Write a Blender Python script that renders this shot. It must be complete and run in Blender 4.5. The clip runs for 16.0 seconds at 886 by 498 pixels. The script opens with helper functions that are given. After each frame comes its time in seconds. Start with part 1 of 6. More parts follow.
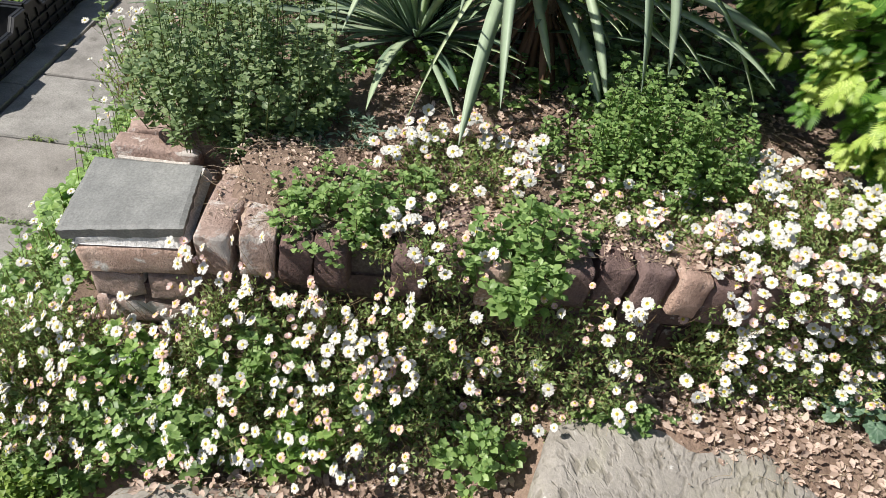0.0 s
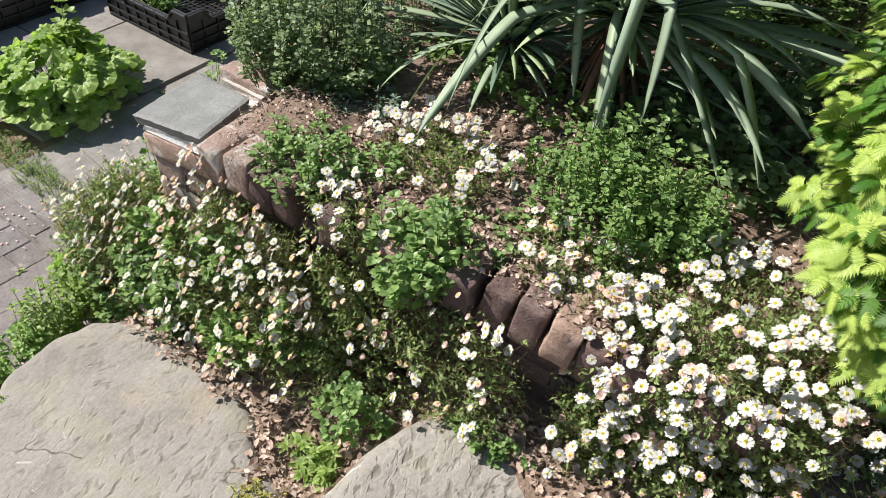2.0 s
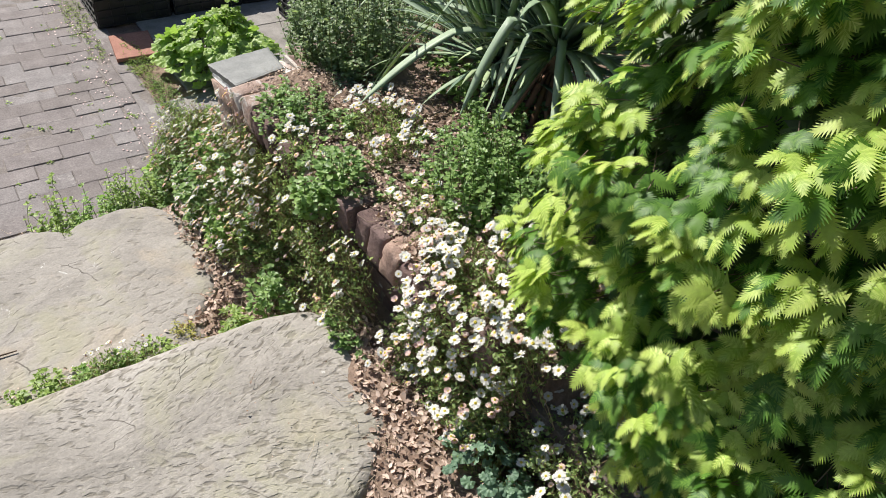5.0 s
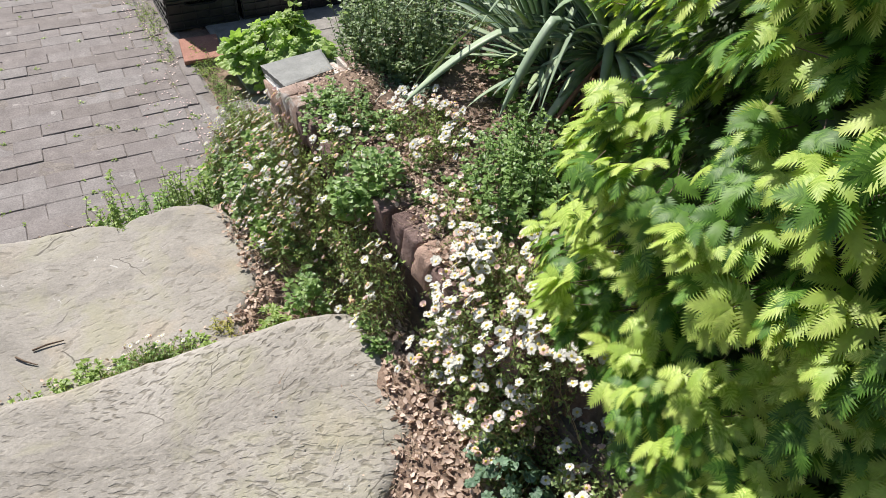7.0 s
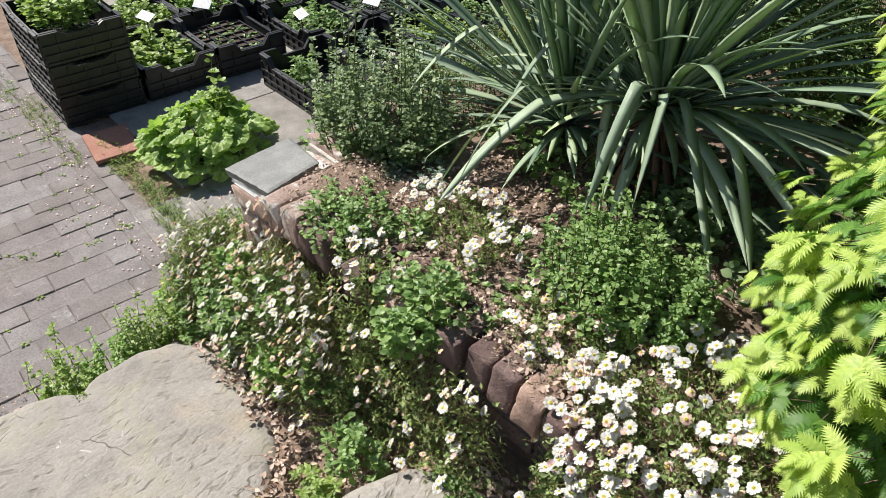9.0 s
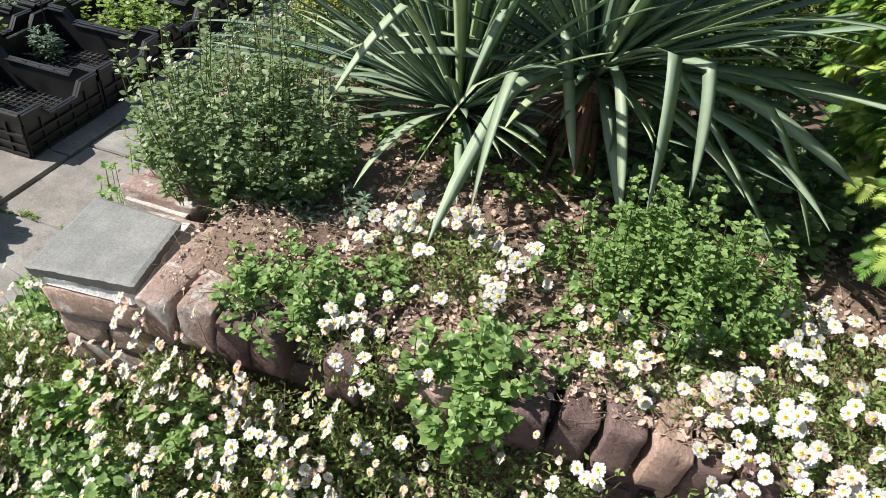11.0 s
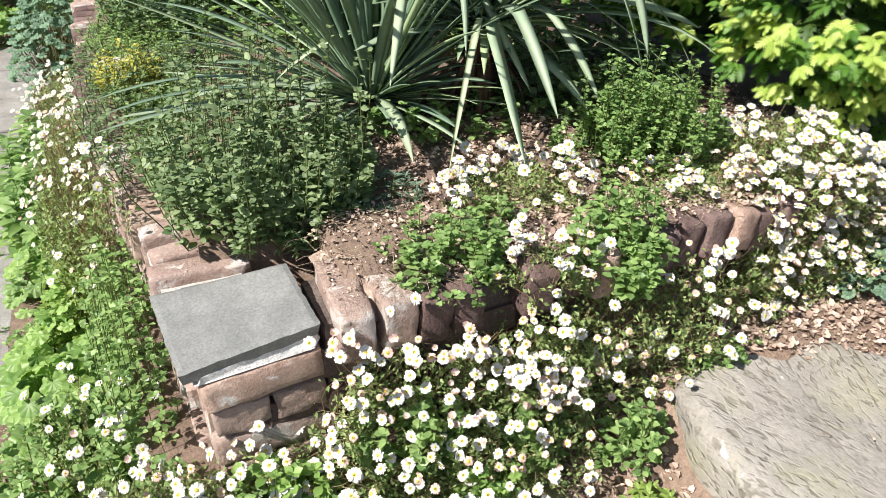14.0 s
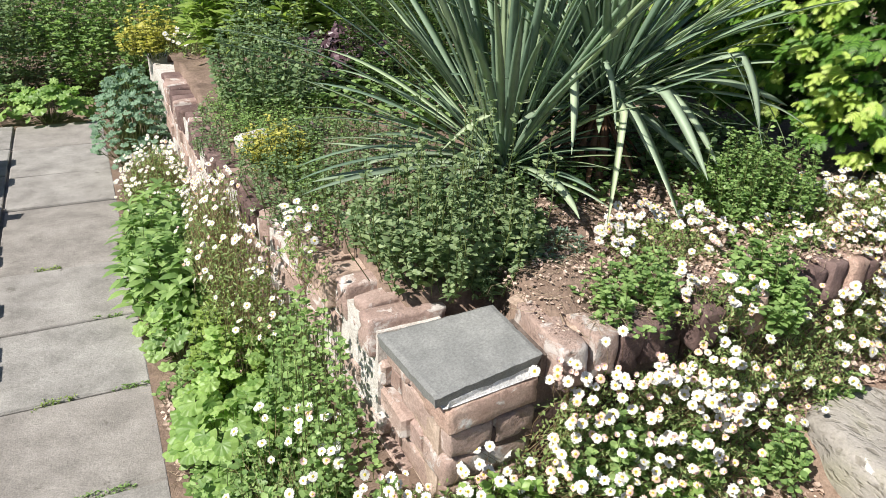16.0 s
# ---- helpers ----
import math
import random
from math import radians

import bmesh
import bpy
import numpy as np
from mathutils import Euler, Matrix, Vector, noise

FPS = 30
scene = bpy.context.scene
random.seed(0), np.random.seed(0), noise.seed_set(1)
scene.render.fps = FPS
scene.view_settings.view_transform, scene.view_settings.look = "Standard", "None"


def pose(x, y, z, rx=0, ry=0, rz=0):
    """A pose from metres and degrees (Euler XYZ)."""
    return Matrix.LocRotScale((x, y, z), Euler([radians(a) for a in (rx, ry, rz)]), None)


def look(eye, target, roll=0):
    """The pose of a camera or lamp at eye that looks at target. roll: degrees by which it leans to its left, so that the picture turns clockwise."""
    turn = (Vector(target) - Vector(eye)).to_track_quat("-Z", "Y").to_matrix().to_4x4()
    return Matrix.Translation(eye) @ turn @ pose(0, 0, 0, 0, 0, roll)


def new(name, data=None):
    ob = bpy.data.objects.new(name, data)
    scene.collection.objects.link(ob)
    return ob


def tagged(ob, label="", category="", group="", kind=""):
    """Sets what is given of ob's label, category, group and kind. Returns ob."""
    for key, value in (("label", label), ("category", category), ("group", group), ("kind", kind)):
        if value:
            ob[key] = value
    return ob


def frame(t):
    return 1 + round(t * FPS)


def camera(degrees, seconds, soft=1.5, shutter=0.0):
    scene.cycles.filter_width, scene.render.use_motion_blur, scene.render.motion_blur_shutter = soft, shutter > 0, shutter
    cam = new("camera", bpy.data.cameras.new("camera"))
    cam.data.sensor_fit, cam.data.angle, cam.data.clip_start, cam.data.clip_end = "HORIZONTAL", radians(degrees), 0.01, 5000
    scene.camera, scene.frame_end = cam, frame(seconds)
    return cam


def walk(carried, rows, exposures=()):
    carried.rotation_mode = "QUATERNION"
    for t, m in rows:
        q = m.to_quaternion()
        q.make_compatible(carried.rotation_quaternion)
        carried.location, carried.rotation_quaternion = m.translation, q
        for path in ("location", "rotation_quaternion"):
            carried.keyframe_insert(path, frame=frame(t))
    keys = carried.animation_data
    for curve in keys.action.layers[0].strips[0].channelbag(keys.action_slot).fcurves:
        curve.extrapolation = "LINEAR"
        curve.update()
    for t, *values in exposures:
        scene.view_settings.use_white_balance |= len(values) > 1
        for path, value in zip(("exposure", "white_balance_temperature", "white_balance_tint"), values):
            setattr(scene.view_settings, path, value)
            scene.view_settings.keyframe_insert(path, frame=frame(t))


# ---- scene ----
cam = camera(63.0, 16.0, soft=0.65)
PATH = [
    (0, (-0.003, 0.099, 1.613), (0.014, 1.610, 0.303), 7.7),
    (0.5, (0.277, 0.158, 1.680), (-0.120, 1.670, 0.433), 6.3),
    (1, (0.472, 0.144, 1.730), (-0.142, 1.527, 0.421), 3.9),
    (1.5, (0.640, 0.230, 1.707), (-0.074, 1.557, 0.392), 7.2),
    (2, (0.800, 0.293, 1.727), (0.004, 1.501, 0.346), 4.4),
    (2.5, (0.959, 0.449, 1.729), (-0.043, 1.525, 0.372), 2.6),
    (3, (1.186, 0.532, 1.834), (-0.008, 1.366, 0.464), 2.1),
    (3.5, (1.315, 0.493, 1.874), (0.087, 1.297, 0.515), 1.7),
    (4, (1.476, 0.398, 1.898), (0.289, 1.354, 0.602), 4.3),
    (4.5, (1.625, 0.400, 1.895), (0.425, 1.359, 0.615), 2.9),
    (4.7, (1.676, 0.419, 1.893), (0.474, 1.359, 0.602), 4.5),
    (6.8, (1.730, 0.555, 1.857), (0.403, 1.298, 0.557), 1.9),
    (7, (1.715, 0.556, 1.855), (0.382, 1.298, 0.562), 2.2),
    (7.5, (1.615, 0.525, 1.859), (0.260, 1.266, 0.587), 1.7),
    (8, (1.427, 0.462, 1.876), (0.155, 1.325, 0.598), 0.1),
    (8.5, (1.296, 0.434, 1.883), (0.099, 1.398, 0.602), 1.7),
    (9, (1.129, 0.447, 1.798), (-0.086, 1.445, 0.563), -0.8),
    (9.5, (0.930, 0.508, 1.744), (-0.158, 1.661, 0.524), -0.1),
    (9.7, (0.863, 0.507, 1.737), (-0.183, 1.666, 0.487), 0.3),
    (11.8, (-0.017, 0.191, 1.612), (0.013, 1.817, 0.448), 4.8),
    (12, (-0.093, 0.133, 1.633), (0.018, 1.788, 0.516), 3.7),
    (12.5, (-0.260, 0.026, 1.653), (0.004, 1.696, 0.586), 4.9),
    (13, (-0.404, 0.067, 1.585), (-0.054, 1.709, 0.499), 1.9),
    (13.5, (-0.575, 0.163, 1.507), (0.015, 1.786, 0.497), -0.6),
    (14, (-0.712, 0.133, 1.502), (-0.031, 1.664, 0.410), 2.1),
    (14.5, (-0.941, 0.096, 1.513), (-0.138, 1.610, 0.484), 1.6),
    (15, (-1.104, 0.066, 1.532), (-0.301, 1.603, 0.534), 1.8),
    (15.5, (-1.192, 0.075, 1.550), (-0.414, 1.656, 0.603), 3.3),
    (16, (-1.252, 0.134, 1.542), (-0.452, 1.724, 0.630), 2.9),
]
walk(cam, [(t, look(eye, target, roll)) for t, eye, target, roll in PATH], [(0.0, 0.48), (2.0, 0.55), (4.0, 0.62), (9.5, 0.62), (12.0, 0.66), (13.5, 0.86), (14.5, 0.78), (16.0, 0.68)])
# ---- light ----
world = bpy.data.worlds.new("sky")
scene.world = world
world.use_nodes = True
scene.view_settings.exposure = 0.50
wn = world.node_tree.nodes
sky = wn.new("ShaderNodeTexSky")
sky.sky_type, sky.sun_disc = "NISHITA", False
SUN_DIR = Vector((-0.65, -0.17, 0.74)).normalized()
sky.sun_elevation = math.asin(SUN_DIR.z)
sky.sun_rotation = math.atan2(SUN_DIR.x, SUN_DIR.y)
wn["Background"].inputs["Strength"].default_value = 0.066
world.node_tree.links.new(sky.outputs[0], wn["Background"].inputs["Color"])
sun = new("sun", bpy.data.lights.new("sun", "SUN"))
sun.data.energy, sun.data.angle, sun.data.color = 5.0, radians(0.6), (1.0, 0.95, 0.885)
sun.matrix_world = look(SUN_DIR * 20, (0, 0, 0))

# ---- material helpers ----


def nodes_of(name):
    m = bpy.data.materials.new(name)
    m.use_nodes = True
    nt = m.node_tree
    return m, nt, nt.nodes["Principled BSDF"], nt.nodes["Material Output"]


def noise_tex(nt, scale, detail=4.0, rough=0.6, vec=None, dist=0.0):
    n = nt.nodes.new("ShaderNodeTexNoise")
    n.inputs["Scale"].default_value, n.inputs["Detail"].default_value = scale, detail
    n.inputs["Roughness"].default_value, n.inputs["Distortion"].default_value = rough, dist
    if vec:
        nt.links.new(vec, n.inputs["Vector"])
    return n.outputs[0]


def ramp(nt, fac, stops):
    r = nt.nodes.new("ShaderNodeValToRGB")
    e = r.color_ramp.elements
    while len(e) < len(stops):
        e.new(0.5)
    for el, (p, c) in zip(e, stops):
        el.position, el.color = p, (*c, 1)
    nt.links.new(fac, r.inputs[0])
    return r.outputs[0]


def mix(nt, fac, a, b, mode="MIX"):
    n = nt.nodes.new("ShaderNodeMix")
    n.data_type, n.blend_type = "RGBA", mode
    for sock, v in ((n.inputs[0], fac), (n.inputs[6], a), (n.inputs[7], b)):
        if isinstance(v, (int, float)):
            sock.default_value = v
        elif isinstance(v, tuple):
            sock.default_value = (*v, 1)
        else:
            nt.links.new(v, sock)
    return n.outputs[2]


def bump(nt, bsdf, height, strength, dist):
    b = nt.nodes.new("ShaderNodeBump")
    b.inputs["Strength"].default_value, b.inputs["Distance"].default_value = strength, dist
    nt.links.new(height, b.inputs["Height"])
    nt.links.new(b.outputs[0], bsdf.inputs["Normal"])


def place_vec(nt):
    return nt.nodes.new("ShaderNodeNewGeometry").outputs["Position"]


def rough_mat(name, stops, coarse=6.0, fine=60.0, rough=0.85, strength=0.5, dist=0.004, spots=None, vary=0.0, spot_scale=9.0, spot_edge=0.62):
    """Stone, brick, soil: two scales of noise, spots of another colour, relief; vary: lightness by piece."""
    m, nt, b, out = nodes_of(name)
    v = place_vec(nt)
    c = ramp(nt, noise_tex(nt, coarse, 5, 0.65, v), stops)
    f = noise_tex(nt, fine, 6, 0.7, v)
    c = mix(nt, 0.55, c, ramp(nt, f, [(0.3, (0.42, 0.42, 0.42)), (0.7, (1.4, 1.4, 1.4))]), "MULTIPLY")
    if spots:
        s = ramp(nt, noise_tex(nt, spot_scale, 6, 0.7, v, 0.4), [(spot_edge, (0, 0, 0)), (spot_edge + 0.07, (1, 1, 1))])
        c = mix(nt, s, c, spots)
    if vary:
        r = nt.nodes.new("ShaderNodeObjectInfo").outputs["Random"]
        lo, hi = 1 - vary, 1 + vary
        c = mix(nt, 1.0, c, ramp(nt, r, [(0.0, (lo, lo * 0.97, lo * 0.96)), (0.5, (1, 0.98, 0.99)), (1.0, (hi, hi * 1.02, hi * 1.04))]), "MULTIPLY")
    nt.links.new(c, b.inputs["Base Color"])
    b.inputs["Roughness"].default_value = rough
    b.inputs["Specular IOR Level"].default_value = 0.3
    h = nt.nodes.new("ShaderNodeMath")
    h.operation = "ADD"
    nt.links.new(f, h.inputs[0])
    nt.links.new(noise_tex(nt, fine * 0.3, 4, 0.6, v), h.inputs[1])
    bump(nt, b, h.outputs[0], strength, dist)
    return m


def leaf_mat(name, dark, light, through_=0.3, rough=0.5, tint=(0.92, 1.0, 0.6), spec=0.35, veins=0.0):
    """Leaves: colour by leaf, a little light coming through."""
    m, nt, b, out = nodes_of(name)
    g = nt.nodes.new("ShaderNodeNewGeometry")
    mid = tuple((a + c) / 2 for a, c in zip(dark, light))
    c = ramp(nt, g.outputs["Random Per Island"], [(0.0, dark), (0.55, mid), (1.0, light)])
    f = noise_tex(nt, 140, 3, 0.6, g.outputs["Position"])
    c = mix(nt, 0.4, c, ramp(nt, f, [(0.3, (0.7, 0.7, 0.7)), (0.7, (1.2, 1.2, 1.1))]), "MULTIPLY")
    nt.links.new(c, b.inputs["Base Color"])
    b.inputs["Roughness"].default_value, b.inputs["Specular IOR Level"].default_value = rough, spec
    t = nt.nodes.new("ShaderNodeBsdfTranslucent")
    nt.links.new(mix(nt, 1.0, c, tuple(x * 1.6 for x in tint), "MULTIPLY"), t.inputs[0])
    s = nt.nodes.new("ShaderNodeMixShader")
    s.inputs[0].default_value = through_
    nt.links.new(b.outputs[0], s.inputs[1])
    nt.links.new(t.outputs[0], s.inputs[2])
    nt.links.new(s.outputs[0], out.inputs[0])
    bump(nt, b, f, 0.25, 0.001)
    return m


# ---- materials ----
M = {}
M["soil"] = rough_mat("soil", [(0.3, (0.13, 0.09, 0.068)), (0.7, (0.27, 0.195, 0.15))], 9, 90, 0.95, 0.9, 0.006)
M["earth_dry"] = rough_mat("earth_dry", [(0.3, (0.17, 0.115, 0.085)), (0.7, (0.32, 0.235, 0.18))], 12, 110, 0.95, 0.9, 0.006)
M["slate"] = rough_mat("slate", [(0.3, (0.155, 0.158, 0.152)), (0.5, (0.205, 0.208, 0.20)), (0.7, (0.255, 0.258, 0.246))], 9, 190, 0.62, 0.45, 0.002, spots=(0.29, 0.285, 0.265), spot_scale=14, spot_edge=0.62)
M["brick"] = rough_mat("old_brick", [(0.25, (0.27, 0.175, 0.135)), (0.55, (0.44, 0.31, 0.245)), (0.8, (0.56, 0.44, 0.36))], 14, 170, 0.92, 0.9, 0.006, spots=(0.60, 0.56, 0.52), vary=0.18, spot_scale=12, spot_edge=0.61)
M["brick_dark"] = rough_mat("weathered_brick", [(0.25, (0.10, 0.065, 0.06)), (0.6, (0.19, 0.13, 0.115)), (0.85, (0.28, 0.2, 0.18))], 10, 150, 0.9, 0.9, 0.006, spots=(0.48, 0.46, 0.44), vary=0.25, spot_scale=22, spot_edge=0.64)
M["brick_pale"] = rough_mat("sandy_brick", [(0.25, (0.33, 0.235, 0.18)), (0.7, (0.47, 0.36, 0.29))], 10, 120, 0.92, 0.8, 0.005, spots=(0.62, 0.58, 0.54), vary=0.1, spot_edge=0.66)
M["brick_smeared"] = rough_mat("smeared_brick", [(0.25, (0.24, 0.165, 0.135)), (0.55, (0.36, 0.265, 0.225)), (0.8, (0.46, 0.37, 0.325))], 11, 140, 0.93, 0.9, 0.005, spots=(0.56, 0.52, 0.48), vary=0.15, spot_scale=13, spot_edge=0.54)
M["brick_lime"] = rough_mat("lime_smeared_brick", [(0.25, (0.30, 0.21, 0.17)), (0.55, (0.42, 0.32, 0.27)), (0.8, (0.52, 0.43, 0.38))], 11, 140, 0.93, 0.9, 0.006, spots=(0.58, 0.54, 0.50), vary=0.12, spot_scale=11, spot_edge=0.53)
M["mortar"] = rough_mat("lime_mortar", [(0.3, (0.42, 0.38, 0.34)), (0.7, (0.66, 0.63, 0.59))], 20, 160, 0.95, 0.9, 0.004)
M["limewash"] = rough_mat("white_lime_mortar", [(0.3, (0.62, 0.61, 0.59)), (0.7, (0.86, 0.85, 0.83))], 20, 160, 0.95, 0.9, 0.005)
M["sandy_mortar"] = rough_mat("sandy_mortar", [(0.3, (0.34, 0.25, 0.19)), (0.7, (0.52, 0.41, 0.33))], 12, 110, 0.95, 0.9, 0.006, spots=(0.60, 0.56, 0.52), spot_edge=0.68)
M["mortar_dark"] = rough_mat("dirty_mortar", [(0.3, (0.09, 0.07, 0.06)), (0.7, (0.22, 0.18, 0.155))], 20, 160, 0.95, 0.9, 0.004)
M["paver"] = rough_mat("paving_brick", [(0.25, (0.158, 0.140, 0.134)), (0.6, (0.232, 0.210, 0.20)), (0.85, (0.31, 0.284, 0.27))], 8, 120, 0.85, 0.7, 0.004, spots=(0.37, 0.345, 0.32), vary=0.11, spot_scale=7, spot_edge=0.64)
M["joint"] = rough_mat("joint_earth", [(0.3, (0.16, 0.14, 0.128)), (0.7, (0.27, 0.238, 0.215))], 14, 120, 0.95, 0.9, 0.005)
M["concrete"] = rough_mat("concrete_flag", [(0.25, (0.165, 0.157, 0.142)), (0.5, (0.275, 0.262, 0.24)), (0.8, (0.39, 0.375, 0.345))], 7.0, 190, 0.9, 0.8, 0.003, spots=(0.15, 0.142, 0.125), vary=0.08, spot_scale=17, spot_edge=0.63)
M["terracotta"] = rough_mat("terracotta", [(0.3, (0.27, 0.125, 0.09)), (0.7, (0.38, 0.19, 0.14))], 8, 120, 0.8, 0.3, 0.001)
M["bark"] = rough_mat("bark", [(0.3, (0.10, 0.07, 0.05)), (0.7, (0.22, 0.16, 0.12))], 20, 120, 0.95, 0.9, 0.004)


def stone_mat(name, cuts, gain, dent, edge):
    """Tooled sandstone: rippled chisel marks with shade painted in their hollows, pale lichen and dark weathering."""
    m, nt, b, out = nodes_of(name)
    v = place_vec(nt)
    c = ramp(nt, noise_tex(nt, 2.6, 6, 0.7, v, 0.3), [(0.28, (0.225, 0.208, 0.18)), (0.5, (0.335, 0.31, 0.27)), (0.72, (0.415, 0.388, 0.342))])
    c = mix(nt, 1.0, c, (gain, gain, gain * 1.03), "MULTIPLY")
    c = mix(nt, ramp(nt, noise_tex(nt, 3.3, 5, 0.6, v, 0.6), [(0.56, (0, 0, 0)), (0.72, (0.45, 0.45, 0.45))]), c, (0.40, 0.325, 0.23))
    c = mix(nt, 0.5, c, ramp(nt, noise_tex(nt, 130, 5, 0.7, v), [(0.3, (0.6, 0.6, 0.6)), (0.7, (1.2, 1.2, 1.2))]), "MULTIPLY")
    c = mix(nt, ramp(nt, noise_tex(nt, 13, 6, 0.7, v, 0.5), [(0.66, (0, 0, 0)), (0.70, (0.8, 0.8, 0.8))]), c, (0.55, 0.54, 0.51))
    c = mix(nt, ramp(nt, noise_tex(nt, 45, 4, 0.7, v, 0.5), [(0.60, (0, 0, 0)), (0.72, (0.55, 0.55, 0.55))]), c, (0.17, 0.155, 0.13))
    mp = nt.nodes.new("ShaderNodeMapping")
    mp.inputs["Rotation"].default_value = (0, 0, radians(58))
    mp.inputs["Scale"].default_value = (1.0, 0.45, 1.0)
    nt.links.new(v, mp.inputs["Vector"])
    rip = noise_tex(nt, 52, 3, 0.6, mp.outputs[0], 0.5)
    pits = noise_tex(nt, 70, 4, 0.6, v)
    patch = ramp(nt, noise_tex(nt, 3.0, 3, 0.6, v), [(0.34, (0.3, 0.3, 0.3)), (0.50, (1, 1, 1))])
    h = nt.nodes.new("ShaderNodeMath")
    h.operation = "MULTIPLY_ADD"
    nt.links.new(rip, h.inputs[0])
    h.inputs[1].default_value = 0.7
    fields = []
    for turn_deg, seed in ((64, 0.0), (108, 3.7)):
        dash = nt.nodes.new("ShaderNodeMapping")
        dash.vector_type = "TEXTURE"
        dash.inputs["Rotation"].default_value = (0, 0, radians(turn_deg))
        dash.inputs["Location"].default_value = (seed, seed, 0)
        dash.inputs["Scale"].default_value = (1.9, 1.0, 1.0)
        nt.links.new(v, dash.inputs["Vector"])
        fields.append(noise_tex(nt, dent, 1.0, 0.4, dash.outputs[0], 0.5))
    part_ = ramp(nt, noise_tex(nt, 2.2, 2, 0.5, v), [(0.44, (0, 0, 0)), (0.54, (1, 1, 1))])
    pit = mix(nt, part_, fields[0], fields[1])
    # hollows of the chisel marks darkened, their shade put into the colour
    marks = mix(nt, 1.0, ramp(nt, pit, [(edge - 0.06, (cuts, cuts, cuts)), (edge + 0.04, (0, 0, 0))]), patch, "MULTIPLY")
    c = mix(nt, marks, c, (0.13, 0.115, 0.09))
    nt.links.new(mix(nt, 0.25, mix(nt, patch, (0.5, 0.5, 0.5), ramp(nt, pit, [(edge - 0.12, (0, 0, 0)), (edge + 0.08, (0.9, 0.9, 0.9))])), pits), h.inputs[2])
    # low parts of the ripples shaded in colour as well
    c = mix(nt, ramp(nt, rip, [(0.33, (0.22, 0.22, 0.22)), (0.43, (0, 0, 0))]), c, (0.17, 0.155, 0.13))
    c = mix(nt, ramp(nt, noise_tex(nt, 4.5, 5, 0.6, v, 0.8), [(0.50, (0, 0, 0)), (0.66, (0.45, 0.45, 0.45))]), c, (0.30, 0.29, 0.19))
    # a few hairline cracks
    bent_v = mix(nt, 0.12, v, noise_tex(nt, 6, 3, 0.6, v))
    vor = nt.nodes.new("ShaderNodeTexVoronoi")
    vor.feature = "DISTANCE_TO_EDGE"
    vor.inputs["Scale"].default_value = 3.6
    nt.links.new(bent_v, vor.inputs["Vector"])
    hair = mix(nt, 1.0, ramp(nt, vor.outputs["Distance"], [(0.003, (0.8, 0.8, 0.8)), (0.007, (0, 0, 0))]), ramp(nt, noise_tex(nt, 5, 2, 0.5, v), [(0.57, (0, 0, 0)), (0.61, (1, 1, 1))]), "MULTIPLY")
    c = mix(nt, hair, c, (0.07, 0.06, 0.05))
    nt.links.new(c, b.inputs["Base Color"])
    b.inputs["Roughness"].default_value, b.inputs["Specular IOR Level"].default_value = 0.9, 0.25
    bump(nt, b, h.outputs[0], 0.30 + 0.7 * cuts, 0.006)
    return m


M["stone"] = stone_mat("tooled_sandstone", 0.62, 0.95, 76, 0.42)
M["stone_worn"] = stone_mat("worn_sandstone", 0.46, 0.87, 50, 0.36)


def plastic_mat():
    m, nt, b, out = nodes_of("black_plastic")
    v = place_vec(nt)
    c = ramp(nt, noise_tex(nt, 12, 5, 0.6, v), [(0.35, (0.012, 0.012, 0.013)), (0.7, (0.028, 0.028, 0.03))])
    c = mix(nt, ramp(nt, noise_tex(nt, 40, 5, 0.7, v), [(0.6, (0, 0, 0)), (0.8, (0.3, 0.3, 0.3))]), c, (0.10, 0.09, 0.08))
    nt.links.new(c, b.inputs["Base Color"])
    b.inputs["Roughness"].default_value = 0.42
    return m


M["plastic"] = plastic_mat()
M["grey_plastic"] = rough_mat("grey_plastic", [(0.3, (0.22, 0.24, 0.24)), (0.7, (0.34, 0.36, 0.36))], 10, 90, 0.5, 0.1, 0.001)
M["label"] = rough_mat("white_label", [(0.3, (0.74, 0.76, 0.78)), (0.7, (0.84, 0.85, 0.86))], 10, 90, 0.5, 0.05, 0.001)
M["compost"] = rough_mat("compost", [(0.3, (0.045, 0.03, 0.022)), (0.7, (0.12, 0.085, 0.06))], 30, 160, 0.95, 0.9, 0.004)
M["petal"] = leaf_mat("white_petal", (0.60, 0.59, 0.565), (0.72, 0.71, 0.68), 0.25, 0.6, (0.6, 0.6, 0.6), 0.2)
M["petal_pink"] = leaf_mat("pink_petal", (0.74, 0.54, 0.52), (0.86, 0.74, 0.71), 0.25, 0.6, (0.6, 0.5, 0.5), 0.2)
M["petal_old"] = leaf_mat("faded_petal", (0.66, 0.42, 0.36), (0.80, 0.62, 0.55), 0.2, 0.7, (0.6, 0.5, 0.4), 0.2)
M["disc"] = leaf_mat("yellow_disc", (0.74, 0.60, 0.08), (0.86, 0.78, 0.22), 0.1, 0.7)
M["stem"] = leaf_mat("green_stem", (0.07, 0.10, 0.03), (0.16, 0.19, 0.06), 0.1, 0.6)
M["stem_red"] = leaf_mat("reddish_stem", (0.15, 0.10, 0.05), (0.40, 0.30, 0.17), 0.1, 0.6)
M["fleabane"] = leaf_mat("fleabane_leaf", (0.125, 0.195, 0.066), (0.37, 0.46, 0.19), 0.38, 0.5)
M["deep"] = leaf_mat("deep_green_leaf", (0.085, 0.145, 0.07), (0.27, 0.36, 0.185), 0.32, 0.42)
